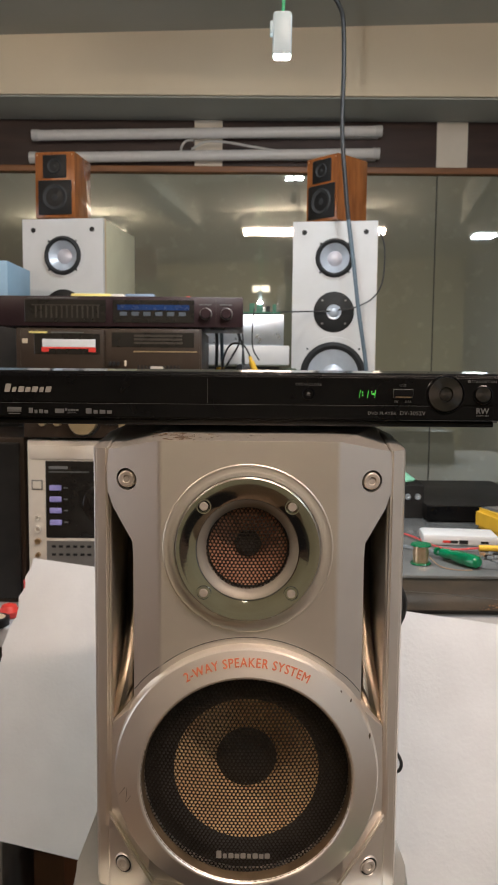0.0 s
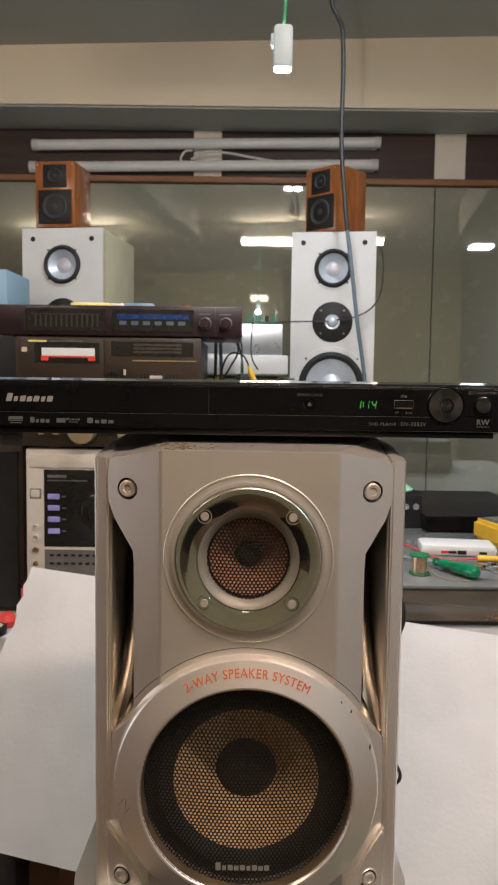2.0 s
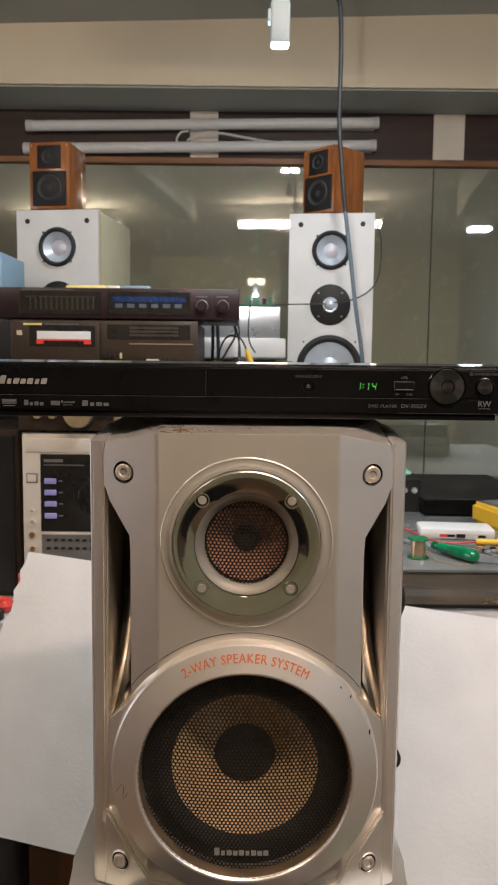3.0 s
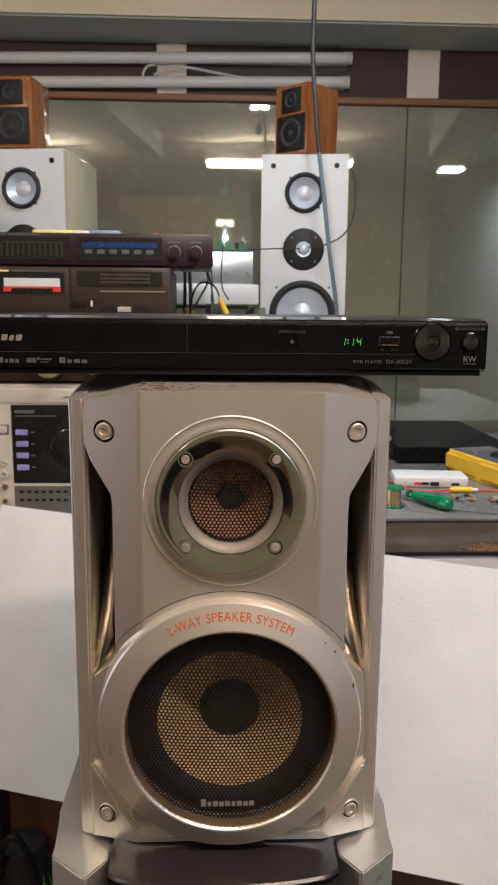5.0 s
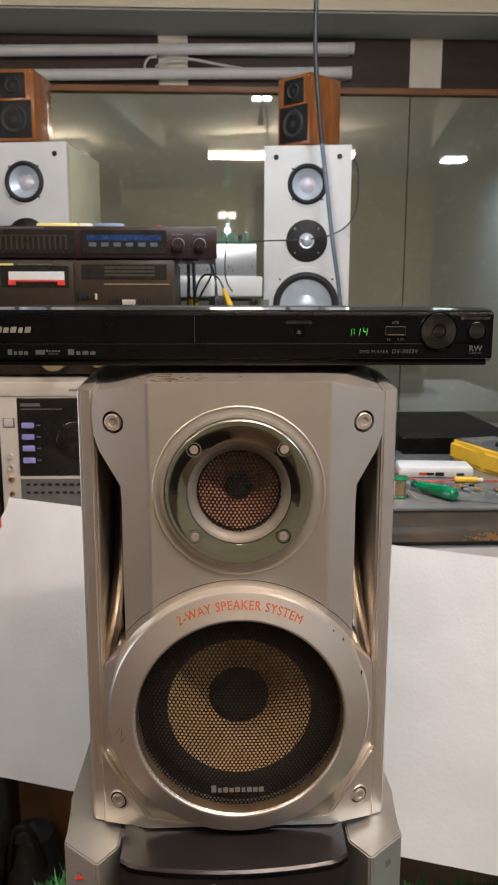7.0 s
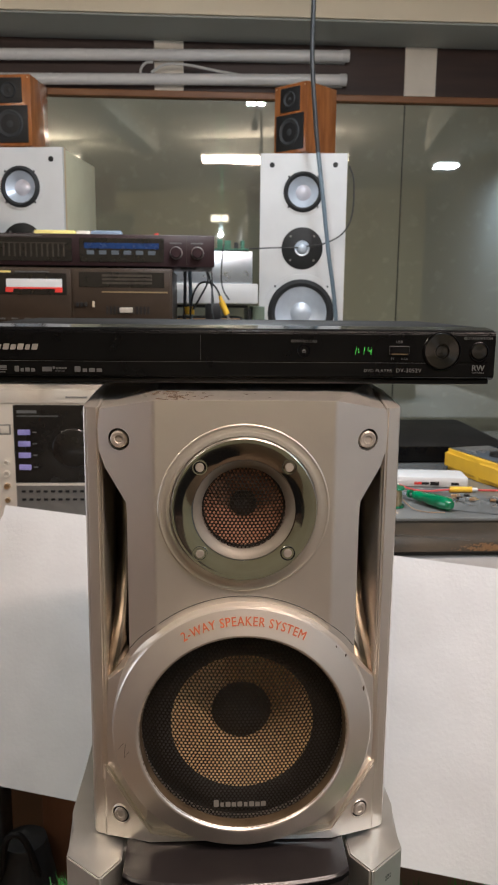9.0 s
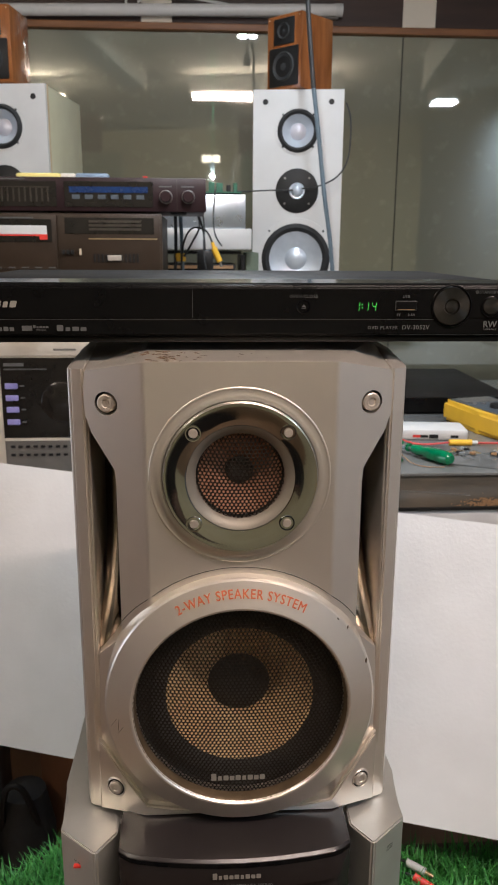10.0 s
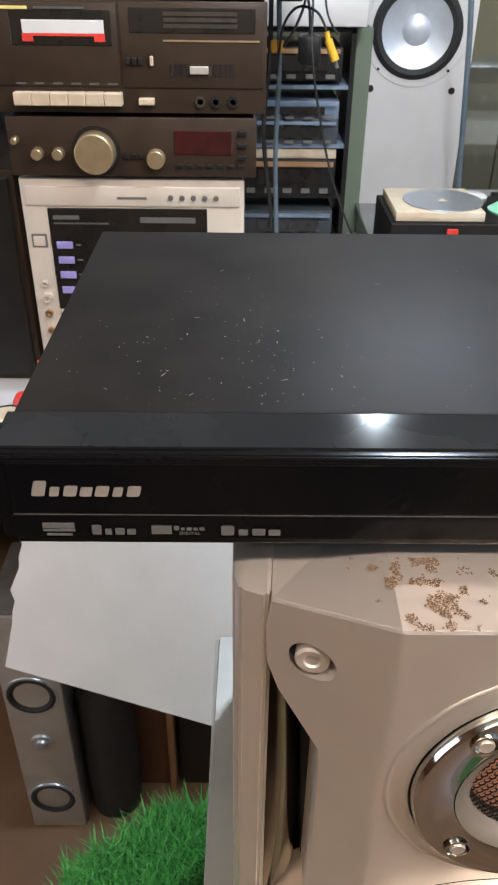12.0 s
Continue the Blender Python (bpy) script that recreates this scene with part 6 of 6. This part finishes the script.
part("casing", box(B(), 0.325, 0.545, 1.43, 1.76, TZ0 + 0.004, TZ0 + 0.032, 0.002), M_PLTOP, sb, "dusty black top", smooth=True)
part("front", box(B(), 0.325, 0.545, 1.424, 1.4295, TZ0 + 0.003, TZ0 + 0.0315, 0.001), M_GLOSS, sb)
for x in (0.35, 0.52):
    part("foot", box(B(), x - 0.01, x + 0.01, 1.46, 1.48, TZ0, TZ0 + 0.0042), M_RUBBER, sb)
cb = thing("black_box", "black electronics box carrying a disc and cards", "box", (0.2, 1.53, TZ0))
part("casing", box(B(), 0.098, 0.328, 1.47, 1.615, TZ0, 1.1850, 0.002), M_PLTOP, cb, smooth=True)
part("front", box(B(), 0.099, 0.327, 1.4655, 1.4695, TZ0 + 0.001, 1.1840, 0.001), M_BLACK, cb)
part("lamp", box(B(), 0.180, 0.196, 1.462, 1.4654, 1.1700, 1.1780, 0.001), M_RED, cb, "red button")
for i in range(4):
    part("socket", lathe(B(), [(0.006, 1.4653), (0.0055, 1.462), (0.003, 1.462), (0.0005, 1.4653)], 0.258 + i * 0.019, 1.1620, 16), M_ALU, cb, smooth=True)
tagged(part("card_sleeve", box(B(), 0.106, 0.235, 1.475, 1.605, 1.1852, 1.1985, 0.001), M_BOOK, smooth=True), "cream card sleeve lying on the black box", "card sleeve")
cdo = thing("compact_disc", "shiny silver disc lying on a card sleeve", "disc", (0.185, 1.535, 1.1985))
part("disc", lathe(B(), [(0.0075, 0.0004), (0.0075, 0.0016), (0.0595, 0.0016), (0.06, 0.001), (0.0595, 0.0004)], 0.185, 1.1985, 48, "z", 1.535), M_ALU, cdo, smooth=True, angle=50)
tagged(part("green_funnel", lathe(B(), [(0.033, 0.0), (0.034, 0.003), (0.029, 0.006), (0.013, 0.018), (0.0065, 0.022), (0.0045, 0.034), (0.0005, 0.035)], 0.288, 1.1851, 24, "z", 1.53), M_MINT, smooth=True), "mint green plastic funnel on the black box", "funnel")
tagged(part("white_dish", lathe(B(), [(0.022, 0.0), (0.023, 0.006), (0.018, 0.009), (0.0005, 0.0095)], 0.245, 1.1851, 24, "z", 1.592), M_WHITE, smooth=True), "white round plastic dish on the black box", "dish")

# ---------------------------------------------------------------- clutter on the desk and the floor
t = thing("red_clip", "red and black crocodile clip on the desk", "clip", (-0.41, 1.285, 0.975))
part("jaw", lathe(B(), [(0.0005, 0.0), (0.014, 0.002), (0.017, 0.012), (0.012, 0.022), (0.0005, 0.026)], -0.414, 0.975, 20, "z", 1.29), M_RED, t, smooth=True)
part("lead", hose(B(), [(-0.40, 1.30, 0.985), (-0.395, 1.32, 1.01), (-0.398, 1.33, 1.03)], 0.003), M_REDCABLE, t, smooth=True)
t = thing("gauge", "round cream dial gauge with black rim", "gauge", (-0.42, 1.262, 0.975))
part("rim", lathe(B(), [(0.0005, 0.0), (0.027, 0.0), (0.028, 0.012), (0.024, 0.0135), (0.0005, 0.012)], -0.43, 0.975, 28, "z", 1.252), M_BLACK, t, smooth=True)
part("dial", lathe(B(), [(0.023, 0.0), (0.0005, 0.001)], -0.43, 0.9882, 28, "z", 1.252), M_BOOK, t)
fsp = thing("floor_speaker", "silver slim floor speaker with three dark drivers", "speaker", (-0.48, 1.3, 0))
part("cabinet", box(B(), -0.535, -0.425, 1.27, 1.45, 0, 0.60, 0.006), M_GREYPANEL, fsp, smooth=True)
part("baffle", box(B(), -0.533, -0.427, 1.262, 1.269, 0.003, 0.597, 0.003), M_UNIT, fsp, "silver front baffle", smooth=True)
for z, r in ((0.405, 0.040), (0.10, 0.040)):
    part("driver", lathe(B(), [(r + 0.004, 1.2625), (r + 0.003, 1.258), (r - 0.002, 1.257), (r * 0.8, 1.262), (0.0005, 1.2625)], -0.482, z, 32), M_RUBBER, fsp, "dark driver", smooth=True)
    part("driver_trim", lathe(B(), [(r + 0.008, 1.2622), (r + 0.007, 1.259), (r + 0.0035, 1.259)], -0.482, z, 32), M_ALU, fsp, smooth=True)
part("tweeter", lathe(B(), [(0.022, 1.2625), (0.021, 1.257), (0.012, 1.258), (0.010, 1.252), (0.0005, 1.248)], -0.480, 0.275, 28), M_ALU, fsp, "shiny tweeter dome", smooth=True)
t = thing("black_bag", "dull black rounded bag on the floor", "bag", (-0.385, 1.32, 0))
part("body", lathe(B(), [(0.0005, 0.0), (0.05, 0.0), (0.055, 0.1), (0.052, 0.25), (0.055, 0.34), (0.04, 0.42), (0.0005, 0.44)], -0.372, 0.0, 24, "z", 1.33), M_RUBBER, t, smooth=True)
part("strap", hose(B(), [(-0.41, 1.30, 0.36), (-0.39, 1.275, 0.46), (-0.36, 1.275, 0.46), (-0.34, 1.30, 0.36)], 0.006), M_BLACK, t, smooth=True)
tagged(part("brown_panel", box(B(), -0.345, -0.262, 1.36, 1.40, 0, 0.60, 0.002), M_BROWNBOX, smooth=True), "upright red-brown wooden board under the desk", "board")
tagged(part("tan_panel", box(B(), -0.260, -0.247, 1.34, 1.375, 0, 0.60, 0.001), M_TAN, smooth=True), "narrow tan wooden board under the desk", "board")
tagged(part("dark_crate", box(B(), -0.24, 0.3, 1.36, 1.8, 0, 0.60, 0.004), M_BLACK, smooth=True), "large black crate under the desk", "crate")
